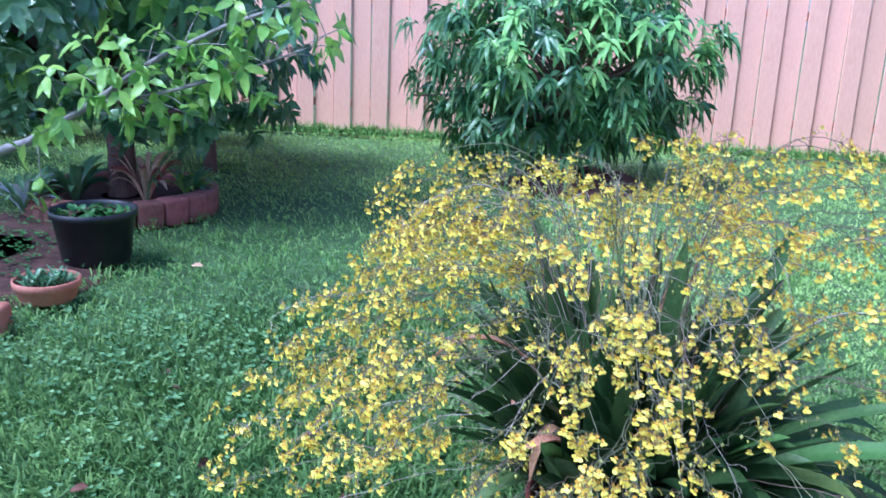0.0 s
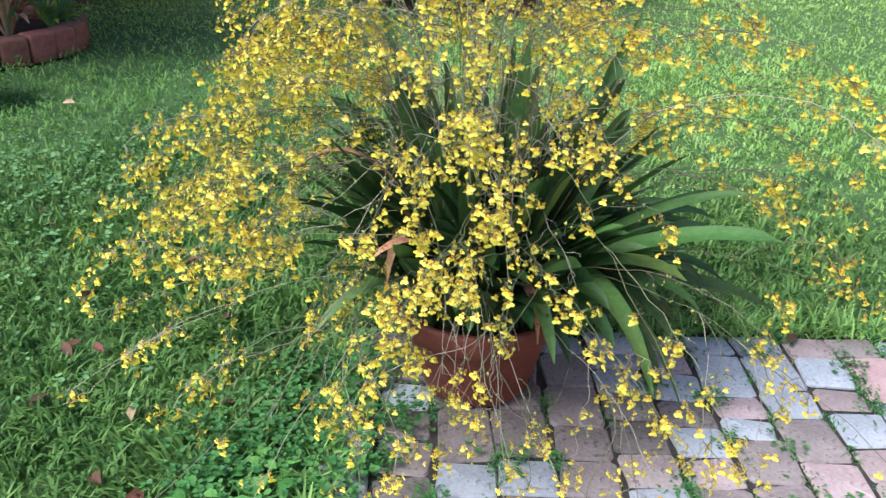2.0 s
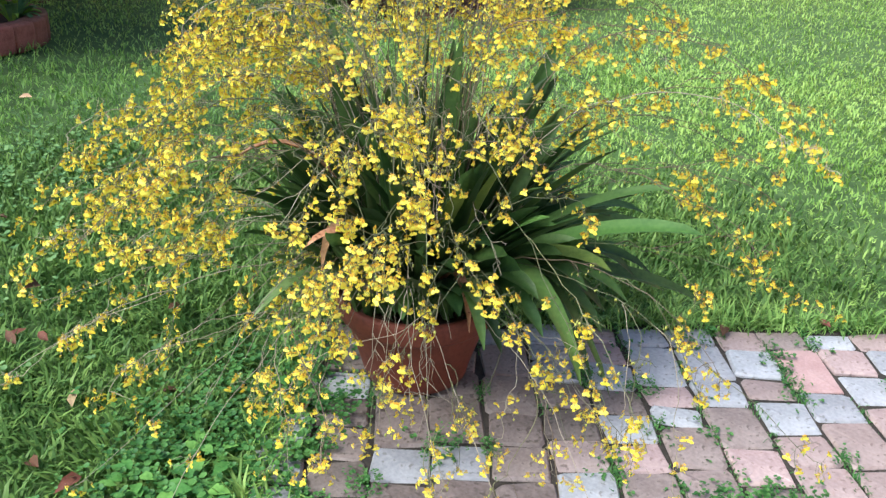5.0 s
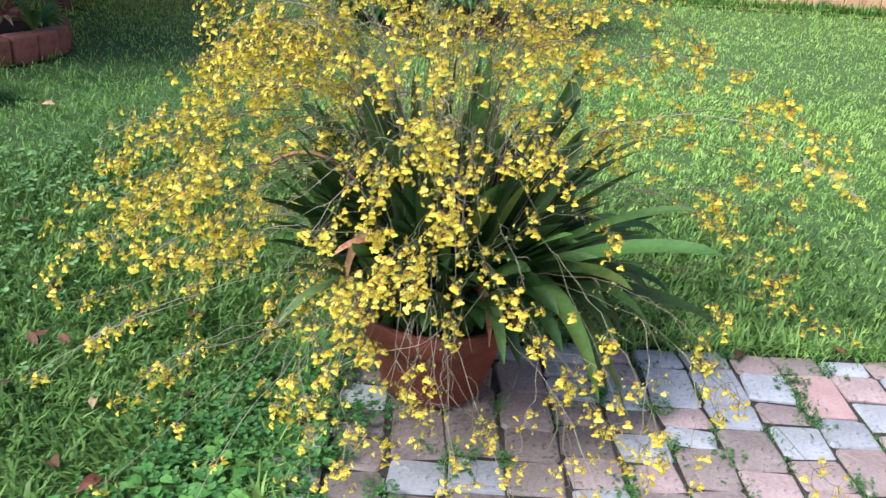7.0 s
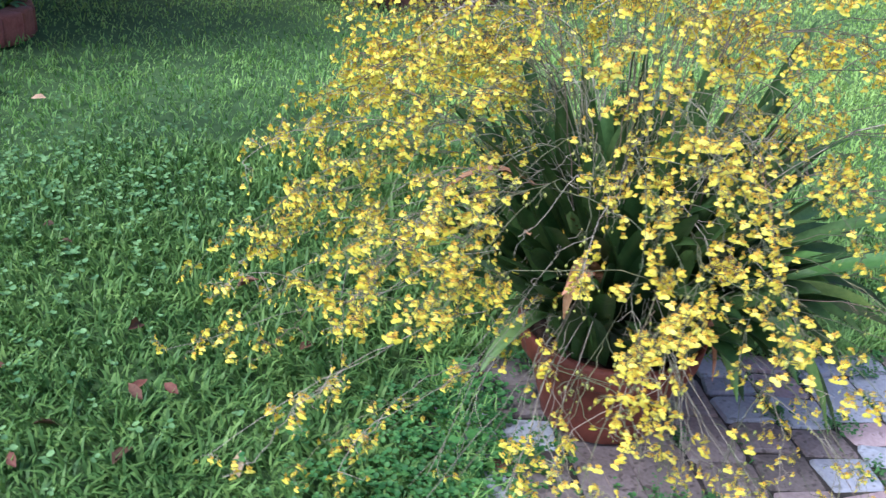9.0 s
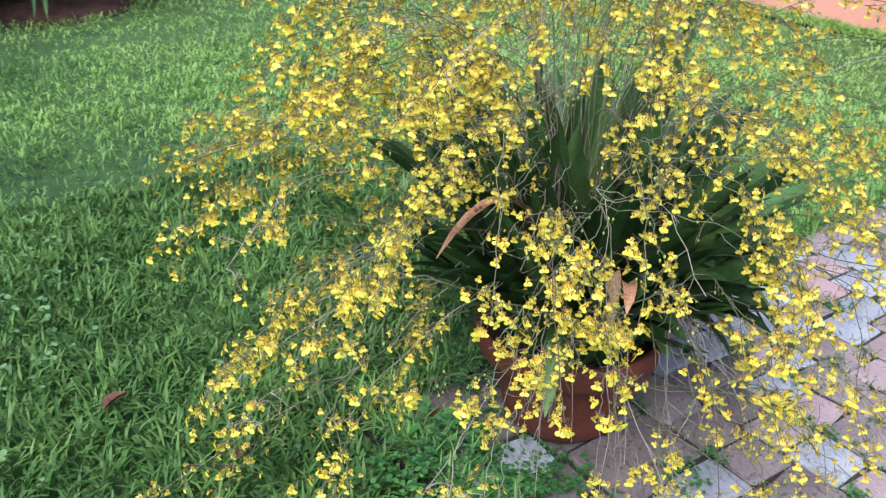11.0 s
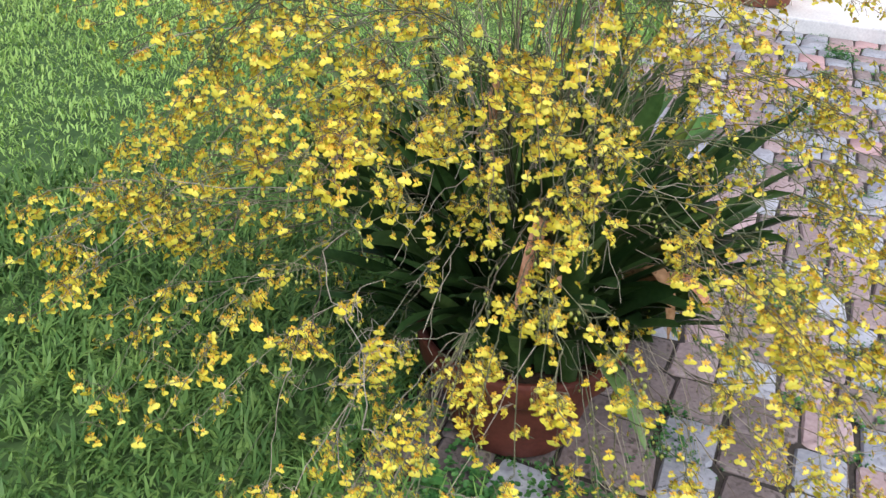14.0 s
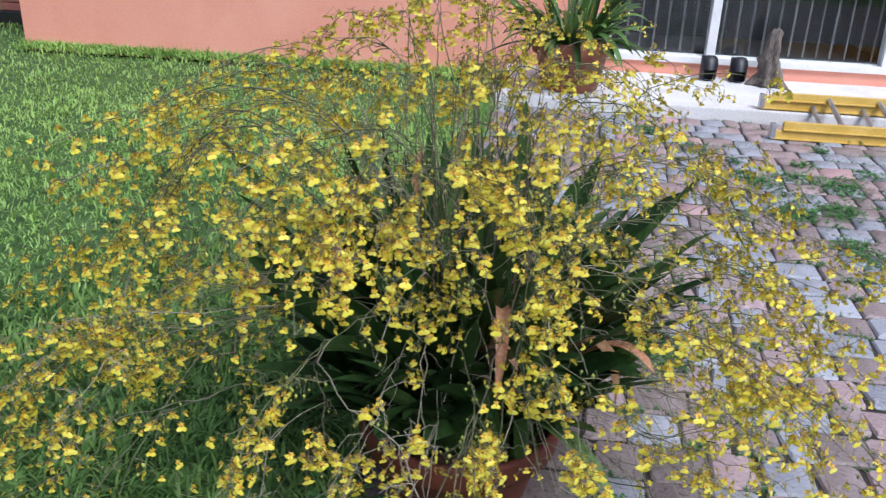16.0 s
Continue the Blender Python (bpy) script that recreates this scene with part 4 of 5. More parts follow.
# ---- things on the step ----
def ladder(x_low, x_high, y0, y1):
    """Extension ladder lying along the step: near rail on the pavers, far rail on the step."""
    ob = thing("ladder", (x_low, y0, 0), "yellow fibreglass extension ladder with metal rungs, lying down", "ladder")
    for k, (x, z) in enumerate(((x_low, 0.0), (x_high, 0.085))):
        for q, lift in enumerate((0.0, 0.055)):
            bm = box((x - 0.013, y1 + 0.25 * q, z + lift), (x + 0.013, y0 - 0.06 * q, z + lift + 0.05), 0.004)
            box((x - 0.03, y1 + 0.25 * q, z + lift), (x + 0.03, y0 - 0.06 * q, z + lift + 0.006), 0.0, bm)
            part("rail", bm_mesh("rail", bm, M_YELLOW), ob)
    y = y0 - 0.32
    while y > y1 + 0.2:
        for q, lift in enumerate((0.025, 0.08)):
            yy = y - 0.09 * q
            part("rung", mesh("rung", *tube([(x_low, yy, lift), ((x_low + x_high) / 2, yy, 0.043 + lift), (x_high, yy, 0.085 + lift)], 0.016, 10), [M_ALU], smooth=True), ob)
        y -= 0.305
    part("foot", bm_mesh("foot", box((x_low - 0.03, y0 - 0.02, 0.0), (x_low + 0.03, y0 + 0.012, 0.09), 0.006), M_ALU), ob)
    part("foot", bm_mesh("foot", box((x_high - 0.03, y0 - 0.02, 0.085), (x_high + 0.03, y0 + 0.012, 0.175), 0.006), M_ALU), ob)
    return ob


ladder(4.26, 4.67, 0.72, -3.0)


def shoe(y, lean):
    """A shoe stood on its heel against the wall, opening outwards."""
    ob = thing("shoe", (5.5, y, 0.075), "black shoe stood on its heel against the wall", "shoe", "pair of shoes by the window")
    rows, prof = [], ((0.0, 0.044, 0.06), (0.012, 0.058, 0.078), (0.045, 0.06, 0.088), (0.085, 0.062, 0.084), (0.125, 0.064, 0.066), (0.16, 0.054, 0.044), (0.178, 0.026, 0.018))
    a = np.linspace(0, 2 * np.pi, 18, endpoint=False)
    for z, w, d in prof:
        rows.append(np.stack([5.5 - lean * 0.3 * z - 0.012 - d * np.cos(a) * np.where(np.cos(a) > 0, 1, 0.35), y + w * np.sin(a), np.full(18, 0.078 + z)], 1))
    tris = []
    for i in range(len(prof) - 1):
        for j in range(18):
            p0, q0 = i * 18 + j, i * 18 + (j + 1) % 18
            if i in (1, 2) and j in (16, 17, 0, 1):
                continue
            tris += [(p0, q0, q0 + 18), (p0, q0 + 18, p0 + 18)]
    part("upper", mesh("upper", np.concatenate(rows), np.array(tris), [M_BLACK], smooth=True), ob)
    part("sole", bm_mesh("sole", box((5.512, y - 0.056, 0.077), (5.535, y + 0.056, 0.245), 0.01), M_BLACK), ob)
    part("insole", bm_mesh("insole", box((5.494, y - 0.034, 0.085), (5.506, y + 0.034, 0.2), 0.004), M_DARK), ob, "worn dark insole")


shoe(0.945, 0.1)
shoe(0.735, 0.15)
drift = Heap()
v, t = lathe([(0.0, 0.0), (0.125, 0.0), (0.135, 0.02), (0.11, 0.05), (0.095, 0.09), (0.1, 0.12), (0.085, 0.155), (0.092, 0.185), (0.065, 0.215), (0.058, 0.25), (0.054, 0.3), (0.05, 0.34), (0.046, 0.37), (0.04, 0.385), (0.03, 0.4), (0.0, 0.402)], (5.42, 0.54, 0.075), 56)
for k in range(len(v)):
    x, y, z = v[k]
    a, h0 = math.atan2(y - 0.54, x - 5.42), z - 0.075
    f = 1 + 0.22 * math.sin(5 * a + 9 * h0) * (1 - h0) + 0.5 * noise.noise((x * 12, y * 12, z * 7)) + 0.35 * noise.noise((x * 34, y * 34, z * 16))
    v[k] = (5.42 + (x - 5.42) * f * 0.8, 0.54 + (y - 0.54) * f * 0.8 + 0.02 * noise.noise((0, 3, z * 9)) - 0.03 * h0, z + (0.02 * noise.noise((x * 30, y * 30, 5)) if h0 > 0.01 else 0))
drift.add(v, t)
tagged(new("driftwood", drift.mesh("driftwood", [M_DRIFT])), "weathered grey driftwood stump on the step", "driftwood")

pillar = thing("pillar", (6.75, 7.05, 0), "low pale brick pillar on a dark base past the house", "pillar")
part("base", bm_mesh("base", box((6.5, 6.85, -0.05), (7.0, 7.25, 0.1), 0.01), M_BLACK), pillar, "dark base")
for k in range(5):
    part("brick", bm_mesh("brick", box((6.54, 6.89, 0.102 + k * 0.075), (6.96, 7.21, 0.17 + k * 0.075), 0.008), M_BRICK), pillar)
part("cap", bm_mesh("cap", box((6.5, 6.85, 0.475), (7.0, 7.25, 0.52), 0.008), M_SLAB), pillar, "pale concrete cap")

# ---- trees and beds at the back ----
def leaf_blade(at, way, up, length, width, fold=0.18, droop=0.25):
    """A pointed leaf of eight triangles."""
    way = way / (np.linalg.norm(way) + 1e-9)
    side = np.cross(way, up)
    side /= np.linalg.norm(side) + 1e-9
    up = np.cross(side, way)
    rows = []
    for f, w in ((0.0, 0.08), (0.3, 0.9), (0.65, 0.8), (1.0, 0.0)):
        c = at + way * length * f - np.array([0, 0, droop * length * f * f])
        rows.append((c - side * width * w / 2 + up * width * fold * w, c, c + side * width * w / 2 + up * width * fold * w))
    v = np.array(rows).reshape(-1, 3)
    t = []
    for i in range(3):
        for j in range(2):
            p = i * 3 + j
            t += [(p, p + 1, p + 4), (p, p + 4, p + 3)]
    return v, np.array(t)


def limbs(start, ends, r0, heap, rng, bend=0.15):
    for e in ends:
        e = np.array(e)
        mid = (np.array(start) + e) / 2 + rng.normal(0, bend, 3) * 0.5
        heap.add(*tube(bezier(start, (np.array(start) + mid) / 2, mid, e, 9), np.linspace(r0, r0 * 0.3, 9), 7))


def whorl(heap, at, way, rng, count, length, width, slot, droop):
    way = way / np.linalg.norm(way)
    a0 = rng.uniform(0, 6.28)
    u = np.cross(way, [0.3, 0.2, 1.0])
    u /= np.linalg.norm(u)
    w = np.cross(way, u)
    for k in range(count):
        a = a0 + k * 2.4
        d = way * rng.uniform(0.0, 0.7) + u * math.cos(a) + w * math.sin(a) + np.array([0, 0, -0.15])
        heap.add(*leaf_blade(at - way * 0.012 * k, d, way + rng.normal(0, 0.2, 3), length * rng.uniform(0.7, 1.15), width * rng.uniform(0.8, 1.2), 0.15, droop * rng.uniform(0.5, 1.4)), slot)


rng = np.random.RandomState(41)
mango = thing("mango_tree", (0.65, 8.1, 0), "bushy young mango tree with drooping dark green leaves", "tree")
wood, crown = Heap(), Heap()
wood.add(*tube([(0.65, 8.1, -0.05), (0.66, 8.1, 0.3), (0.63, 8.08, 0.7), (0.66, 8.1, 1.2)], [0.085, 0.07, 0.06, 0.045], 10))
centre = np.array((0.62, 8.1, 1.05))
ends = []
for k in range(700):
    a, h0 = rng.uniform(0, 2 * math.pi), rng.uniform(-0.98, 1.0)
    c0 = math.sqrt(1 - h0 * h0)
    d = np.array((c0 * math.cos(a), c0 * math.sin(a), h0))
    lump = 0.86 + 0.32 * noise.noise(Vector(d * 2.3)) + 0.12 * rng.randn() * 0.5
    r = np.array((1.42, 1.05, 1.15)) * lump * (1.0 if k % 3 else rng.uniform(0.55, 0.9))
    at = centre + d * r
    if at[2] < 0.10:
        at[2] = rng.uniform(0.12, 0.4)
    if at[2] < 0.30 and abs(at[0] - 0.85) < 0.4:
        continue
    ends.append(at)
    young = rng.rand() < (0.42 if h0 > 0.0 else 0.2)
    whorl(crown, at, d * (1.0 if young else 0.6) + rng.normal(0, 0.3, 3) + [0, 0, 0.8 if young else 0.1], rng, rng.randint(9, 14), 0.17 if young else 0.16, 0.045, 1 if young else 0, 0.6 if young else 0.8)
limbs((0.65, 8.1, 0.75), ends[::15], 0.03, wood, rng)
part("trunk", wood.mesh("trunk", [M_BARK], True), mango)
part("crown", crown.mesh("crown", [M_MANGO, M_MANGO_NEW]), mango)
tagged(new("mulch_bed", mesh("mulch_bed", *lathe([(0.0, 0.09), (0.35, 0.085), (0.55, 0.06), (0.68, 0.0), (0.7, -0.05)], (0.75, 8.05, 0), 40, 0.05), [M_MULCH], smooth=True)), "round bed of brown mulch under the mango tree", "flower bed", kind="structure")

shade = thing("broadleaf_tree", (RING[0], RING[1], 0), "low spreading tree with dark glossy leaves in a brick ring", "tree")
wood, crown = Heap(), Heap()
wood.add(*tube([(-2.55, 6.1, -0.05), (-2.54, 6.1, 0.4), (-2.6, 6.1, 0.8), (-2.6, 6.15, 2.4)], [0.11, 0.095, 0.088, 0.05], 10))
ends = []
# crown carried up past what is seen, to cast shade on the lawn
for k in range(1500):
    a, h0 = rng.uniform(0, 2 * math.pi), rng.uniform(-0.9, 0.6)
    c0 = math.sqrt(1 - h0 * h0)
    d = np.array((c0 * math.cos(a), c0 * math.sin(a), h0))
    lump = 0.85 + 0.35 * noise.noise(Vector(d * 2.0) + Vector((7, 0, 0)))
    at = np.array((-3.1, 6.2, 2.0)) + d * np.array((1.95, 1.5, 1.7)) * lump * (1.0 if k % 3 else rng.uniform(0.5, 0.9))
    if at[2] < 0.42 + 0.2 * rng.rand():
        continue
    ends.append(at)
    whorl(crown, at, d + [0, 0, 0.3], rng, rng.randint(6, 10), 0.15, 0.08, 1 if rng.rand() < 0.12 else 0, 0.35)
limbs((-2.55, 6.1, 0.75), ends[::22], 0.035, wood, rng)
part("trunk", wood.mesh("trunk", [M_BARK], True), shade)
part("crown", crown.mesh("crown", [M_TREE, M_TREE_NEW]), shade)

# soil patch, put here also to darken ground that lies in tree shade
bed = mesh("mulch_bed", *lathe([(0.0, 0.012), (0.5, 0.01), (0.72, -0.005), (0.8, -0.04)], (0, 0, 0), 44, 0.16), [M_MULCH], smooth=True)
bed = tagged(new("mulch_bed", bed), "brown soil patch round the pots, also darkening the lawn's edge for shade", "flower bed", kind="structure")
bed.matrix_world = pose(-2.75, 4.75, 0, 0, 0, 20) @ Matrix.Diagonal((0.95, 1.35, 1, 1))

ring = thing("brick_ring", (*RING, 0), "round border of reddish edging bricks about the tree", "flower bed")
for k in range(22):
    a = 2 * math.pi * k / 22
    piece = bm_mesh("brick", box((-0.075, -0.088, -0.05), (0.075, 0.088, 0.135), 0.022), M_BRICK, smooth=True) if k == 0 else piece
    ob = part("brick", piece, ring)
    ob.matrix_parent_inverse = Matrix()
    ob.matrix_basis = pose((RING_R - 0.08) * math.cos(a), (RING_R - 0.08) * math.sin(a), RNG.uniform(-0.01, 0.01), 0, 0, math.degrees(a) + RNG.normal(0, 3))
part("bed_soil", mesh("bed_soil", *lathe([(0.0, 0.07), (0.3, 0.065), (0.54, 0.05)], (*RING, 0), 30), [M_MULCH]), ring)

post = Heap()
post.add(*tube([(-2.45, 7.6, -0.05), (-2.45, 7.6, 0.5), (-2.5, 7.6, 1.1)], [0.06, 0.055, 0.05], 9))
back = thing("broadleaf_tree", (-2.45, 7.6, 0), "second dark-leaved tree near the fence", "tree")
part("trunk", post.mesh("trunk", [M_BARK], True), back)
crown = Heap()
for k in range(260):
    d = rng.normal(0, 1, 3)
    d /= np.linalg.norm(d)
    at = np.array((-2.75, 8.1, 1.0)) + d * np.array((1.25, 0.9, 1.0)) * rng.uniform(0.6, 1.0)
    if at[2] > 0.2:
        whorl(crown, at, d + [0, 0, 0.3], rng, 8, 0.16, 0.08, 0, 0.35)
part("crown", crown.mesh("crown", [M_TREE, M_TREE_NEW]), back)

for x0, y0, w0, h0 in ((-3.5, 9.3, 0.75, 1.5), (-4.9, 9.0, 0.95, 1.8), (-6.4, 8.8, 1.0, 1.9), (-5.2, 7.4, 0.9, 1.5)):
    bush = thing("shrub", (x0, y0, 0), "dense dark green shrub in front of the fence", "shrub", "shrubs along the fence")
    wood, crown = Heap(), Heap()
    for k in range(5):
        wood.add(*tube([(x0, y0, -0.05), (x0 + rng.normal(0, 0.15), y0 + rng.normal(0, 0.1), 0.4 * h0), (x0 + rng.normal(0, 0.35), y0 + rng.normal(0, 0.25), 0.8 * h0)], [0.03, 0.022, 0.01], 6))
    for k in range(210):
        d = rng.normal(0, 1, 3)
        d /= np.linalg.norm(d)
        at = np.array((x0, y0, h0 * 0.52)) + d * np.array((w0, w0 * 0.7, h0 * 0.5)) * rng.uniform(0.55, 1.05)
        whorl(crown, at, d + [0, 0, 0.3], rng, 8, 0.15, 0.07, 0, 0.35)
    part("stem", wood.mesh("stem", [M_BARK], True), bush)
    part("crown", crown.mesh("crown", [M_TREE]), bush)

near = thing("broadleaf_tree", (-3.4, 4.3, 0), "young tree with light green leaves on a long low branch", "tree")
wood, crown = Heap(), Heap()
wood.add(*tube([(-3.4, 4.3, -0.05), (-3.38, 4.3, 0.5), (-3.3, 4.25, 1.2), (-3.3, 4.3, 2.2)], [0.08, 0.07, 0.055, 0.03], 9))
bough = np.concatenate([bezier((-3.36, 4.28, 0.45), (-2.9, 4.2, 0.5), (-2.4, 4.0, 0.62), (-1.99, 4.0, 0.773), 12), bezier((-1.95, 4.0, 0.8), (-1.55, 4.0, 1.02), (-1.4, 4.0, 1.22), (-0.66, 4.0, 1.46), 16)])
bough[1:] += np.cumsum(rng.normal(0, 0.004, (27, 3)), 0)
wood.add(*tube(bough, np.linspace(0.032, 0.007, 28), 7))
arm = bezier(bough[16], (-1.35, 3.98, 1.0), (-1.0, 4.0, 1.12), (-0.64, 4.0, 1.26), 18)
wood.add(*tube(arm, np.linspace(0.012, 0.004, 18), 6))
# upper crown, out of view, added so that the tree shades the lawn
for k in range(14):
    e = np.array((-4.3, 4.2, 3.0)) + np.clip(rng.normal(0, 1, 3), -1.6, 1.6) * (1.15, 1.25, 0.55)
    limbs((-3.3, 4.27, 1.9), [e], 0.03, wood, rng)
    for q in range(12):
        whorl(crown, e + rng.normal(0, 0.26, 3), rng.normal(0, 1, 3) + [0, 0, 0.6], rng, 7, 0.17, 0.085, rng.randint(0, 2), 0.3)
for run, lo in ((bough, 12), (arm, 2)):
    for k in range(lo, len(run)):
        for q in range(3):
            way = rng.normal(0, 1, 3) * (1, 0.9, 0.75) + [0.3, -0.1, 0.35]
            twig = run[k] + way / np.linalg.norm(way) * rng.uniform(0.08, 0.3)
            wood.add(*tube([run[k], (run[k] + twig) / 2 + [0, 0, 0.01], twig], 0.0025, 3))
            whorl(crown, twig, way, rng, rng.randint(3, 6), 0.10, 0.048, 1 if rng.rand() < 0.85 else 0, 0.3)
part("trunk", wood.mesh("trunk", [M_TWIG], True), near)
part("crown", crown.mesh("crown", [M_TREE, M_TREE_NEW]), near)


def tuft(name, place, mats, count, length, width, label, category, rng, spread=0.5):
    """A small rosette of strap leaves."""
    ob = thing(name, place, label, category)
    for k in range(count):
        a, up = rng.uniform(0, 6.28), rng.uniform(0.25, 1.0)
        foot = np.array(place) + [0.02 * math.cos(a), 0.02 * math.sin(a), 0]
        tip = foot + np.array([math.cos(a) * spread * length * 1.6, math.sin(a) * spread * length * 1.6, up * length])
        v, t = strap(bezier(foot, foot + (tip - foot) * 0.3 + [0, 0, length * 0.35], foot + (tip - foot) * 0.7 + [0, 0, length * 0.3], tip, 7), width * rng.uniform(0.7, 1.2), 0.2, (math.sin(a), -math.cos(a), 0.0), 0.4, 0.004)
        part("leaf", mesh("leaf", v, t, [mats[rng.randint(len(mats))]]), ob)
    return ob


tuft("bromeliad", (-3.0, 5.6, 0.02), [M_SILVER, M_SILVER, M_TREE], 34, 0.3, 0.045, "silvery strap-leaved plant beside the brick ring", "plant", rng)
tuft("bromeliad", (-2.78, 5.5, 0.03), [M_RED, M_TREE_NEW], 14, 0.16, 0.03, "small reddish bromeliad beside the brick ring", "plant", rng)
tuft("bromeliad", (-2.3, 5.95, 0.06), [M_RED, M_RED, M_DEAD_PALE, M_TREE], 30, 0.42, 0.04, "reddish bromeliad inside the brick ring", "plant", rng, 0.35)
tuft("bromeliad", (-2.1, 6.2, 0.06), [M_TREE, M_TREE_NEW], 26, 0.22, 0.05, "green rosette plant inside the brick ring", "plant", rng, 0.5)
tuft("bromeliad", (-2.8, 5.9, 0.06), [M_TREE], 30, 0.3, 0.06, "dark green rosette plant inside the brick ring", "plant", rng, 0.5)

tub = thing("planter", (-2.05, 4.72, 0), "wide black plastic pot of low weeds", "planter")
part("pot", mesh("pot", *lathe([(0.0, 0.0), (0.17, 0.0), (0.185, 0.015), (0.222, 0.26), (0.235, 0.262), (0.238, 0.3), (0.228, 0.303), (0.22, 0.29), (0.212, 0.25)], (-2.05, 4.72, 0), 40), [M_BLACK], smooth=True), tub)
part("soil", mesh("soil", *lathe([(0.0, 0.27), (0.213, 0.262)], (-2.05, 4.72, 0), 24), [M_MULCH]), tub)
h = Heap()
for k in range(130):
    a, r0 = rng.uniform(0, 6.28), 0.2 * math.sqrt(rng.rand())
    h.add(*leaf_blade(np.array((-2.05 + r0 * math.cos(a), 4.72 + r0 * math.sin(a), 0.265)), np.array((math.cos(a * 3), math.sin(a * 3), rng.uniform(0.2, 1.5))), np.array((0, 0, 1.0)), 0.06, 0.03))
tagged(part("groundcover", h.mesh("weeds", [M_CLOVER]), tub), kind="stuff")
dish = thing("planter", (-1.95, 4.03, 0), "shallow terracotta bowl with a small green plant", "planter")
part("pot", mesh("pot", *lathe([(0.0, 0.0), (0.12, 0.0), (0.132, 0.012), (0.148, 0.07), (0.158, 0.074), (0.16, 0.105), (0.153, 0.11), (0.146, 0.1), (0.14, 0.075)], (-1.95, 4.03, 0), 40), [M_TERRA_PALE], smooth=True), dish)
part("soil", mesh("soil", *lathe([(0.0, 0.085), (0.142, 0.08)], (-1.95, 4.03, 0), 24), [M_MULCH]), dish)
h = Heap()
for k in range(110):
    a, r0 = rng.uniform(0, 6.28), 0.12 * math.sqrt(rng.rand())
    h.add(*leaf_blade(np.array((-1.95 + r0 * math.cos(a), 4.03 + r0 * math.sin(a), 0.085)), np.array((math.cos(a * 5), math.sin(a * 5), rng.uniform(0.6, 2.5))), np.array((0.1, 0, 1.0)), 0.085, 0.02))
tagged(part("foliage", h.mesh("foliage", [M_TREE]), dish), kind="stuff")
for k, (x, y, r) in enumerate(((-2.02, 3.62, 8), (-2.2, 3.6, -6))):
    ob = tagged(new("edging_stone", bm_mesh("edging_stone", box((-0.1, -0.08, -0.04), (0.1, 0.08, 0.1), 0.03, segments=3), M_TERRA_PALE, smooth=True)), "pinkish rounded edging stone on the lawn", "edging stone", "edging stones on the lawn")
    ob.matrix_world = pose(x, y, 0, 0, 0, r)

# ---- fallen leaves ----
rng = np.random.RandomState(51)
FALLEN = [(-0.764, 2.15), (-0.446, 2.26), (-0.27, 1.945), (-0.06, 2.01), (-0.159, 1.678), (-0.268, 1.71), (-1.0, 3.25), (-0.551, 2.0), (-0.563, 2.27), (-0.755, 2.0), (-0.53, 2.24),
          (-0.905, 3.107), (-1.894, 4.695), (-1.404, 4.663), (1.972, 2.434), (1.62, 2.43), (0.32, 1.95), (-0.6, 2.6), (-0.9, 2.4), (-0.35, 2.8), (-0.15, 2.45), (1.3, 2.46), (1.05, 2.5), (0.3, 2.3)]
for k, (x, y) in enumerate(FALLEN):
    size = rng.uniform(0.05, 0.08)
    a = rng.uniform(0, 6.28)
    v, t = leaf_blade(np.zeros(3), np.array((1.0, 0, 0.15)), np.array((0, 0.3, 1.0)), size, size * 0.5, rng.uniform(0.2, 0.5), rng.uniform(0.0, 0.5))
    ob = tagged(new("fallen_leaf", mesh("fallen_leaf", v, t, [M_DEAD_PALE if k in (2, 13) else M_DEAD])), "curled brown fallen leaf lying in the grass", "leaf", "fallen leaves")
    ob.matrix_world = pose(x, y, 0.012 if x > 0.2 else 0.022, rng.uniform(-25, 25), rng.uniform(-20, 10), math.degrees(a))

# ---- lawn: blades ----
def patches(x, y, size, seed):
    """Smooth uneven field between 0 and 1 over the plan."""
    g = np.random.RandomState(seed).rand(64, 64)
    u, v = x / size % 64, y / size % 64
    i, j = u.astype(int) % 64, v.astype(int) % 64
    fu, fv = u - np.floor(u), v - np.floor(v)
    fu, fv = fu * fu * (3 - 2 * fu), fv * fv * (3 - 2 * fv)
    i1, j1 = (i + 1) % 64, (j + 1) % 64
    return (g[i, j] * (1 - fu) + g[i1, j] * fu) * (1 - fv) + (g[i, j1] * (1 - fu) + g[i1, j1] * fu) * fv


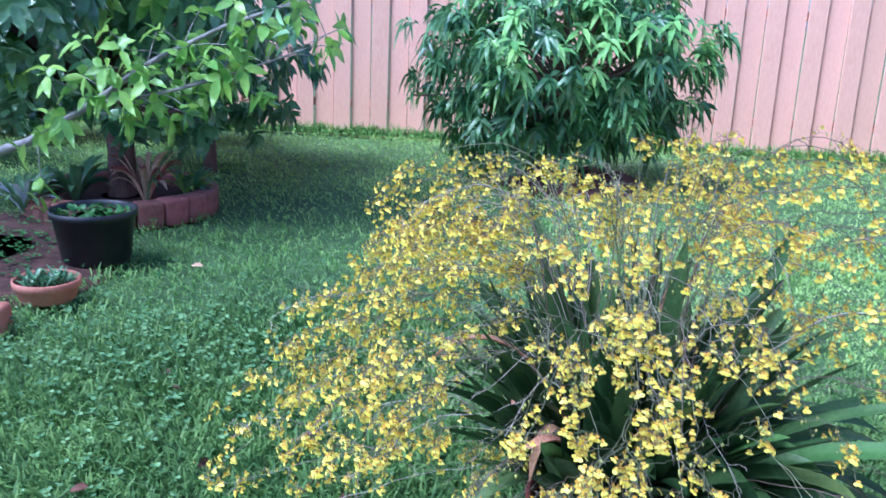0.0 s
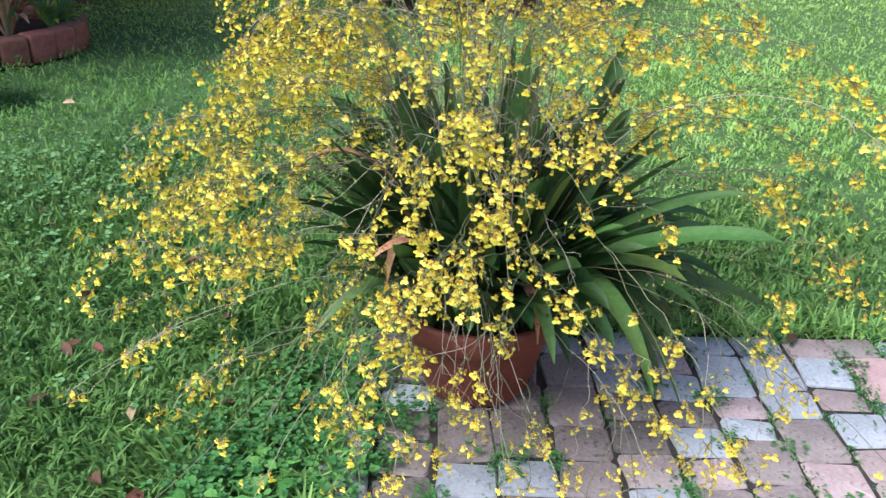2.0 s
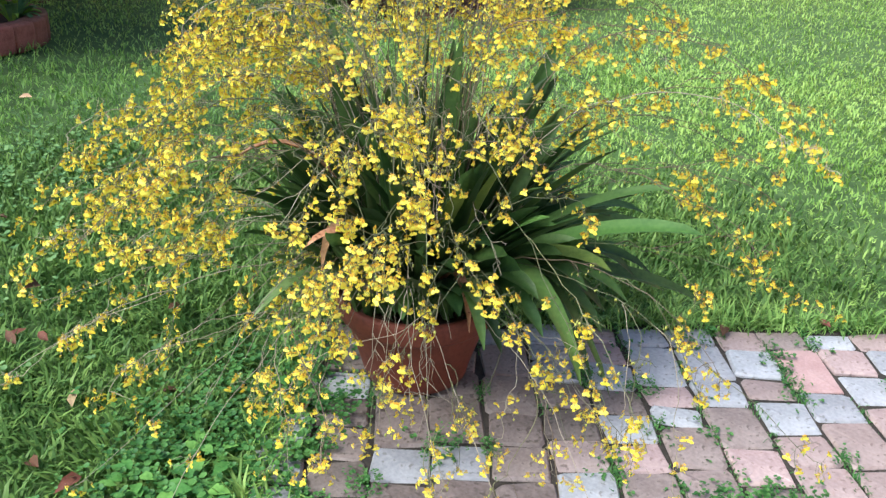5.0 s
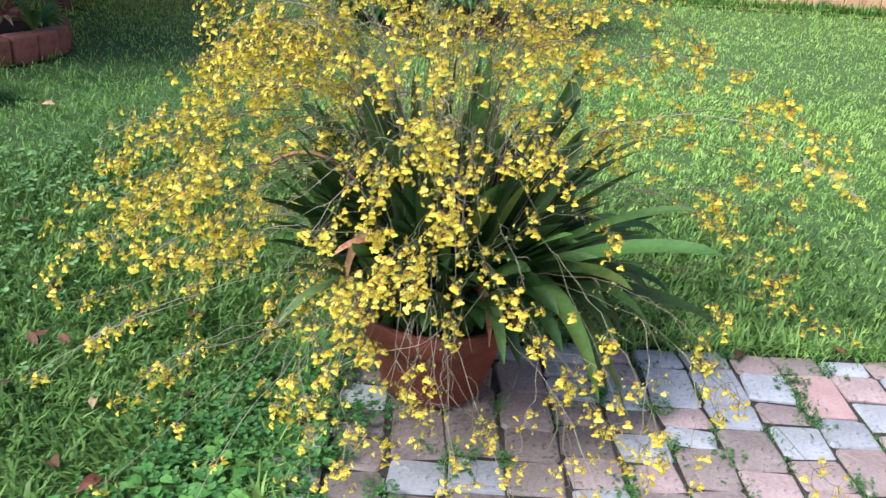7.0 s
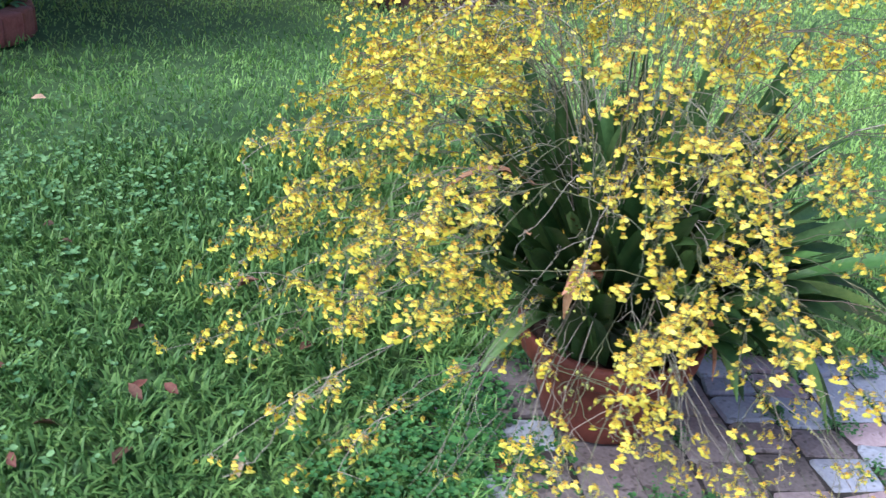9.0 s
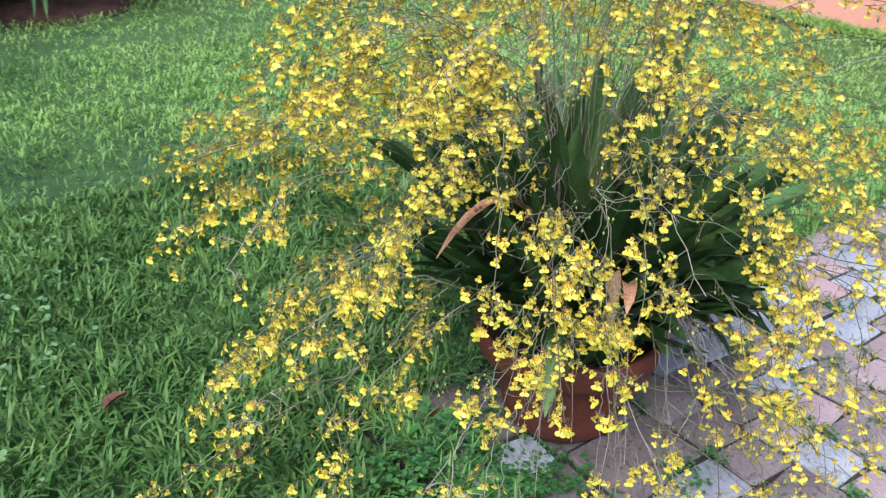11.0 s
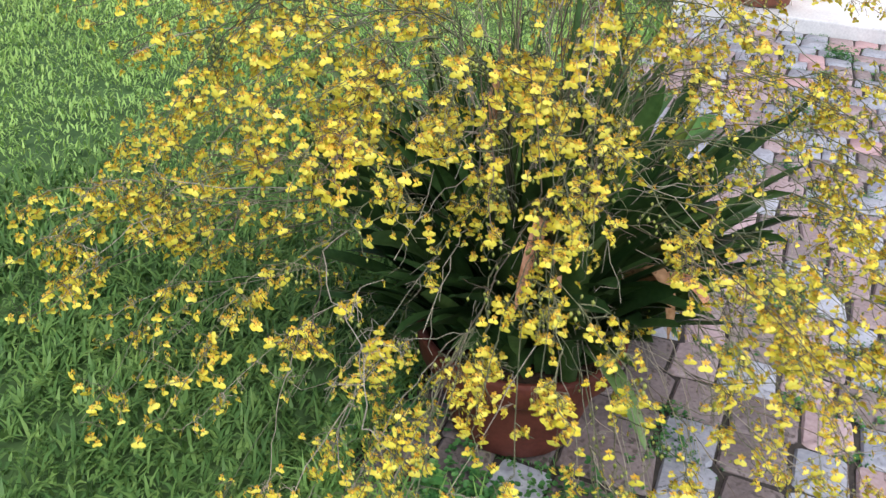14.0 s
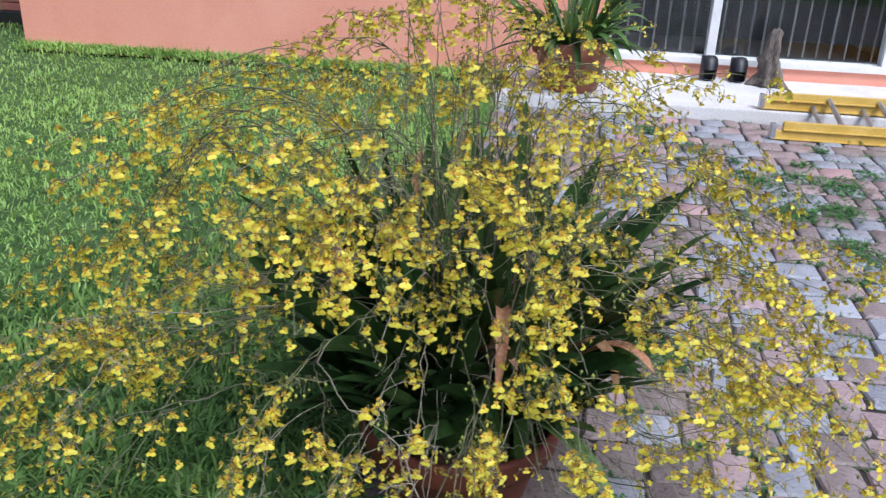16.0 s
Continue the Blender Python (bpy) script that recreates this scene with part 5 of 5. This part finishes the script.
def lawn(name, count, inside, zlift, length, width, rng, mats, label, clump=0.0):
    """Bent grass blades of two triangles and a quad, laid as one sheet; clump gathers them in tufts of uneven height."""
    xy = inside(count, rng)
    tall = np.ones(len(xy))
    if clump:
        f = 0.55 * patches(xy[:, 0], xy[:, 1], clump, 3) + 0.45 * patches(xy[:, 0], xy[:, 1], clump * 3.3, 4)
        xy, f = xy[rng.rand(len(xy)) < 0.25 + 1.5 * f], f[:0]
        f = 0.55 * patches(xy[:, 0], xy[:, 1], clump, 3) + 0.45 * patches(xy[:, 0], xy[:, 1], clump * 3.3, 4)
        tall = 0.5 + f
    k = len(xy)
    a = rng.uniform(0, 2 * np.pi, k)
    if clump:
        a = a * 0.55 + 6.3 * patches(xy[:, 0], xy[:, 1], clump * 0.6, 8)
    ln, wd = length * rng.uniform(0.55, 1.25, k) * tall, width * rng.uniform(0.7, 1.2, k)
    lean = rng.uniform(0.35, 1.75, k)
    d = np.stack([np.cos(a), np.sin(a), np.zeros(k)], 1)
    s = np.stack([-np.sin(a), np.cos(a), np.zeros(k)], 1)
    base = np.concatenate([xy, np.full((k, 1), zlift)], 1)
    up = np.array([0, 0, 1.0])
    mid = base + (d * np.sin(lean * 0.6)[:, None] + up * np.cos(lean * 0.6)[:, None]) * (ln * 0.55)[:, None]
    tip = mid + (d * np.sin(lean * 1.35)[:, None] + up * np.cos(lean * 1.35)[:, None]) * (ln * 0.5)[:, None]
    w = s * (wd / 2)[:, None]
    v = np.stack([base - w * 0.7, base + w * 0.7, mid - w, mid + w, tip], 1).reshape(-1, 3)
    o = (np.arange(k) * 5)[:, None]
    t = np.concatenate([o + [0, 1, 3], o + [0, 3, 2], o + [2, 3, 4]])
    return tagged(new(name, mesh(name, v, t, mats)), label, "grass", kind="stuff")


def on_lawn(x, y):
    free = ~((x > PATIO_X - 0.015 + 0.03 * np.sin(y * 23)) & (y < PATIO_Y + 0.03 * np.sin(x * 17) - 0.02)) & (x < HOUSE_X - 0.01 + (y > HOUSE_END) * 7)
    free &= (np.hypot(x - RING[0], y - RING[1]) > RING_R) & (np.hypot(x - 0.75, y - 8.05) > 0.62) & (y < FENCE_Y - 0.03)
    bare = np.hypot((x + 2.75) / 0.95, (y - 4.75) / 1.35) + 0.12 * np.sin(x * 9) * np.sin(y * 8) < 0.74
    return free & ~bare & ~((x > 4.55) & (y < 2.5))


def band(r0, r1, west=-99, east=99):
    def inside(count, rng):
        x, y = 0.2 + rng.uniform(-r1, r1, count), 1.9 + rng.uniform(-r1, r1, count)
        r = np.hypot(x - 0.2, y - 1.9)
        turn_of = np.arctan2(y - 1.9, x - 0.2)
        r = r + (0.3 * np.sin(3 * turn_of + r0) + 0.2 * np.sin(7 * turn_of) + rng.normal(0, 0.4, count)) * np.minimum(1, r / 2)
        edge = 0.5 * np.sin(y * 2.1) + rng.normal(0, 0.25, count)
        keep = (r >= r0) & (r < r1) & on_lawn(x, y) & (y > -3.4) & (x > west + edge) & (x < east + edge)
        return np.stack([x, y], 1)[keep]
    return inside


rng = np.random.RandomState(61)
# darker copy near the pot paints shade, lighter copies paint sunlit lawn
lawn("grass", 165000, band(0, 2.3), -0.02, 0.066, 0.0085, rng, [M_GRASS_SHADED], "coarse green lawn grass beside the patio", 0.06)
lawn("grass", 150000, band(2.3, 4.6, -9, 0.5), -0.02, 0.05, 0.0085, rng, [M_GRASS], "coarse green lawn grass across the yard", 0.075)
lawn("grass", 250000, band(2.3, 4.6, 0.5, 9), -0.02, 0.042, 0.008, rng, [M_GRASS_SUNLIT], "short pale green lawn grass across the yard", 0.075)
lawn("grass", 520000, band(4.6, 11.5), -0.02, 0.042, 0.0095, rng, [M_GRASS_SUNLIT], "coarse green lawn grass towards the fence", 0.11)


def edge_tufts(count, rng):
    pts = []
    for k in range(count):
        if k % 3 == 0:
            pts.append((PATIO_X + abs(rng.normal(0, 0.05)), rng.uniform(0.6, 2.5)))
        else:
            pts.append((rng.uniform(PATIO_X, 4.6), PATIO_Y - abs(rng.normal(0, 0.035))))
    return np.array(pts)


lawn("grass", 5200, edge_tufts, -0.02, 0.095, 0.0065, rng, [M_GRASS], "grass creeping over the paver edge")
far = lambda count, rng: np.stack([rng.uniform(-7, 9, count), FENCE_Y - 0.02 - np.abs(rng.normal(0, 0.05, count))], 1)
lawn("grass", 9000, far, -0.02, 0.16, 0.014, rng, [M_GRASS], "taller grass at the foot of the fence")
byhouse = lambda count, rng: np.stack([HOUSE_X - 0.01 - np.abs(rng.normal(0, 0.06, count)), rng.uniform(2.45, HOUSE_END, count)], 1)
lawn("grass", 6000, byhouse, -0.02, 0.075, 0.009, rng, [M_GRASS_SUNLIT], "taller grass at the foot of the house wall")


def clover(name, spots, rng, label, low=0.015, high=0.055, leafage=M_CLOVER):
    """Low three-leaved weeds."""
    h = Heap()
    angle = np.linspace(0, 2 * np.pi, 7)[:-1]
    for x, y, spread, count, size in spots:
        for k in range(count):
            px, py = x + rng.normal(0, spread), y + rng.normal(0, spread)
            z = rng.uniform(low, high)
            s, a0 = size * rng.uniform(0.6, 1.3), rng.uniform(0, 6.28)
            for q in range(3):
                a = a0 + q * 2.09
                c = np.array((px + s * 0.8 * math.cos(a), py + s * 0.8 * math.sin(a), z + rng.normal(0, 0.006)))
                rim = np.stack([c[0] + s * 0.75 * np.cos(angle), c[1] + s * 0.75 * np.sin(angle), c[2] + 0.25 * s * np.sin(angle + a)], 1)
                h.add(np.concatenate([[c - [0, 0, 0.002]], rim]), [(0, 1 + i, 1 + (i + 1) % 6) for i in range(6)])
    return tagged(new(name, h.mesh(name, [leafage])), label, "weeds", kind="stuff")


clover("clover", [(0.05, 1.72, 0.11, 170, 0.009), (0.17, 1.55, 0.05, 45, 0.012), (0.12, 2.0, 0.1, 90, 0.008), (0.28, 1.75, 0.05, 40, 0.009), (0.33, 2.2, 0.07, 110, 0.008), (0.38, 1.97, 0.06, 80, 0.008), (0.5, 2.42, 0.08, 90, 0.008), (-0.1, 1.5, 0.12, 60, 0.009), (0.02, 1.62, 0.06, 40, 0.011), (0.2, 1.86, 0.07, 110, 0.009), (0.2, 2.12, 0.08, 110, 0.009), (0.0, 1.9, 0.1, 110, 0.009)], rng, "patch of clover-like weeds at the patio edge")
clover("clover", [(-2.7, 4.3, 0.3, 140, 0.014), (-2.5, 5.0, 0.3, 120, 0.014), (-3.1, 4.9, 0.3, 140, 0.015)], rng, "low weeds on the bare soil by the pots")
clover("clover", [(-1.25, 3.65, 0.34, 330, 0.012), (-0.7, 3.4, 0.3, 150, 0.011), (-1.3, 2.9, 0.3, 100, 0.011), (-0.9, 2.3, 0.28, 60, 0.01), (-0.9, 4.4, 0.4, 80, 0.012)], rng, "pale broad-leaved weeds in the lawn", 0.02, 0.06, M_WEED_PALE)

def broad_weed(x, y, count, size, rng):
    """A low weed of broad soft leaves."""
    ob = thing("weed", (x, y, 0), "low weed with broad bright green leaves at the patio edge", "weed", "broad weeds")
    for k in range(count):
        a, r0 = k * 2.4 + rng.normal(0, 0.3), rng.uniform(0.0, 0.05)
        at = np.array((x + r0 * math.cos(a), y + r0 * math.sin(a), rng.uniform(0.005, 0.05)))
        v, t = leaf_blade(at, np.array((math.cos(a), math.sin(a), rng.uniform(0.15, 0.7))), np.array((0, 0, 1.0)), size * rng.uniform(0.7, 1.2), size * rng.uniform(0.5, 0.75), 0.12, 0.35)
        part("leaf", mesh("leaf", v, t, [M_WEED_BROAD], smooth=True), ob)


for x, y, count, size in ((0.13, 1.62, 16, 0.065), (0.05, 1.52, 14, 0.06), (0.2, 1.5, 13, 0.06), (0.1, 1.76, 12, 0.05), (0.27, 2.02, 10, 0.045), (0.3, 2.3, 10, 0.045), (-0.03, 1.66, 11, 0.05)):
    broad_weed(x, y, count, size, rng)

# ---- pavers, one by one ----
rng = np.random.RandomState(71)


def paver_mesh(w, d, seed):
    r = random.Random(seed)
    bm = bmesh.new()
    base, top, face = [], [], []
    for ring, (inset, z) in enumerate(((0.0, -0.07), (0.0, -0.0075), (0.0055, 0.0))):
        row = []
        for cx, cy, a0 in ((1, 1, 0), (-1, 1, 90), (-1, -1, 180), (1, -1, 270)):
            for s in (8, 82):
                rr = 0.0115
                a = radians(a0 + s)
                row.append(((w / 2 - rr - inset) * cx + rr * math.cos(a), (d / 2 - rr - inset) * cy + rr * math.sin(a), z))
        (base, top, face)[ring].extend(row)
    shift = [(r.uniform(-0.006, 0.006), r.uniform(-0.006, 0.006), r.uniform(-0.004, 0.002)) for k in range(8)]
    skew = r.uniform(-0.07, 0.07)
    shift = [(a, b + skew * row[k][0], c) for k, (a, b, c) in enumerate(shift)]
    rows = [[bm.verts.new((x + s[0], y + s[1], z + s[2])) for (x, y, z), s in zip(row, shift)] for row in (base, top, face)]
    for lo, hi in zip(rows, rows[1:]):
        for k in range(8):
            bm.faces.new((lo[k], lo[(k + 1) % 8], hi[(k + 1) % 8], hi[k]))
    c = bm.verts.new((0, 0, r.uniform(0.0, 0.003)))
    for k in range(8):
        bm.faces.new((rows[2][k], rows[2][(k + 1) % 8], c))
    return bm


COL_W, LENGTHS = 0.1525, (0.095, 0.138, 0.138, 0.185)
COLOURS = (M_GREY, M_GREY, M_GREY, M_PINK, M_PINK, M_TAN, M_TAN, M_ROSE, M_STAIN_SHADE)
shapes = {}
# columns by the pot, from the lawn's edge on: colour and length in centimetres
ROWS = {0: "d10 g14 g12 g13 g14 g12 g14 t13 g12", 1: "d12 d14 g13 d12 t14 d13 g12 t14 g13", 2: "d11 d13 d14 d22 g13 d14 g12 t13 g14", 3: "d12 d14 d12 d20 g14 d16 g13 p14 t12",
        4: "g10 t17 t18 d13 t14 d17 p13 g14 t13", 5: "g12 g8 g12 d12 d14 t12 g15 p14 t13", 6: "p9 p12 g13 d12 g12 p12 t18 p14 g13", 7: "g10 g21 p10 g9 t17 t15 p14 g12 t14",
        8: "g11 g19 g12 t18 p15 t14 g13 p14 p13", 9: "p12 g15 p11 g15 p13 p16 g12 p14 t13", 10: "t11 r23 g14 p19 p15 t13 p14 g12 p13", 11: "g10 p14 g15 p18 p14 t14 p13 g14 p12",
        12: "p11 g13 g15 t13 p14 g12 p14 p13 t14"}
CODE = {"g": 0, "p": 3, "t": 5, "r": 7, "d": 8}
rest, made = Heap(), 0
rest_slots = {M_GREY.name: 0, M_PINK.name: 1, M_TAN.name: 2, M_ROSE.name: 3, M_STAIN_SHADE.name: 4}
col, x = 0, PATIO_X + COL_W / 2
weeds = []
while x < 4.6:
    plan = ROWS.get(col, "").split()
    y = PATIO_Y - 0.05 - rng.uniform(0, 0.025)
    while y > -2.6:
        if plan:
            c, long = CODE[plan[0][0]], int(plan.pop(0)[1:]) / 100
        else:
            long = LENGTHS[rng.choice((0, 1, 1, 3))]
            c = (0, 0, 0, 3, 3, 5, 5, 7)[rng.randint(8) if rng.rand() > 0.12 else 0]
        if c == 7 and long != 0.23 and rng.rand() < 0.6:
            c = 3
        key = (long, c, rng.randint(4))
        if key not in shapes:
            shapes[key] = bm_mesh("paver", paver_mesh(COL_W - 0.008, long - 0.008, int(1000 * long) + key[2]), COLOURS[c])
        data = shapes[key]
        yc = y - long / 2
        m = pose(x + rng.normal(0, 0.002), yc, -0.004 + rng.normal(0, 0.0025), rng.normal(0, 1.1), rng.normal(0, 1.1), rng.normal(0, 2.4))
        if x < 2.35 and yc > 0.35 and made < 300:
            ob = part("paver", data, court)
            ob.matrix_basis = m
            made += 1
        else:
            v = np.array([m @ w.co for w in data.vertices])
            t = []
            for poly in data.polygons:
                q = list(poly.vertices)
                t += [(q[0], q[k], q[k + 1]) for k in range(1, len(q) - 1)]
            rest.add(v, t, rest_slots[data.materials[0].name])
        if rng.rand() < (0.6 if x < 2.3 else 0.5):
            weeds.append((x + rng.choice((-0.5, 0.5)) * COL_W, yc + rng.uniform(-0.08, 0.08)))
        y -= long
    x += COL_W
    col += 1
tagged(part("paver_field", rest.mesh("paver_field", [M_GREY, M_PINK, M_TAN, M_ROSE, M_STAIN_SHADE]), court, "further worn pavers"), kind="stuff")
weeds = np.array(weeds)
near_weeds = weeds[weeds[:, 0] < 2.5]
near_weeds = near_weeds[rng.permutation(len(near_weeds))]
clover("weeds", [(x, y, rng.uniform(0.012, 0.04), rng.randint(6, 24), rng.uniform(0.004, 0.007)) for x, y in near_weeds[:220]], rng, "small flat weeds in the joints between pavers", 0.001, 0.014)
clover("weeds", [(1.39, 1.61, 0.05, 170, 0.006), (1.52, 1.63, 0.05, 130, 0.006), (1.26, 2.09, 0.03, 60, 0.005), (1.48, 2.33, 0.03, 50, 0.005), (2.91, 0.87, 0.07, 150, 0.009), (3.38, 0.57, 0.08, 150, 0.009), (2.53, 0.72, 0.06, 120, 0.008), (2.95, 0.68, 0.06, 120, 0.008), (3.38, 0.96, 0.07, 120, 0.009), (PATIO_X + 0.15, 1.62, 0.035, 90, 0.006), (PATIO_X + 0.15, 1.82, 0.035, 110, 0.006), (PATIO_X + 0.15, 2.02, 0.045, 130, 0.007), (PATIO_X + 0.1, 2.24, 0.05, 110, 0.007), (PATIO_X + 0.3, 1.68, 0.025, 60, 0.005), (PATIO_X + 0.01, 1.72, 0.03, 70, 0.007), (0.7, 1.82, 0.03, 40, 0.005)], rng, "mat of small weeds over the pavers", 0.001, 0.018)
clover("weeds", [(x, y, rng.uniform(0.025, 0.06), rng.randint(18, 60), rng.uniform(0.006, 0.009)) for x, y in zip(rng.uniform(2.2, 4.4, 46), rng.uniform(-0.8, 2.3, 46))], rng, "tufts of small weeds between the further pavers", 0.001, 0.022)
gaps = lambda count, rng: weeds[rng.randint(0, len(weeds), count)] + rng.normal(0, 1, (count, 2)) * (0.012, 0.03)
lawn("weeds", 22000, gaps, -0.012, 0.02, 0.004, rng, [M_CLOVER], "fine grass in the joints between pavers")
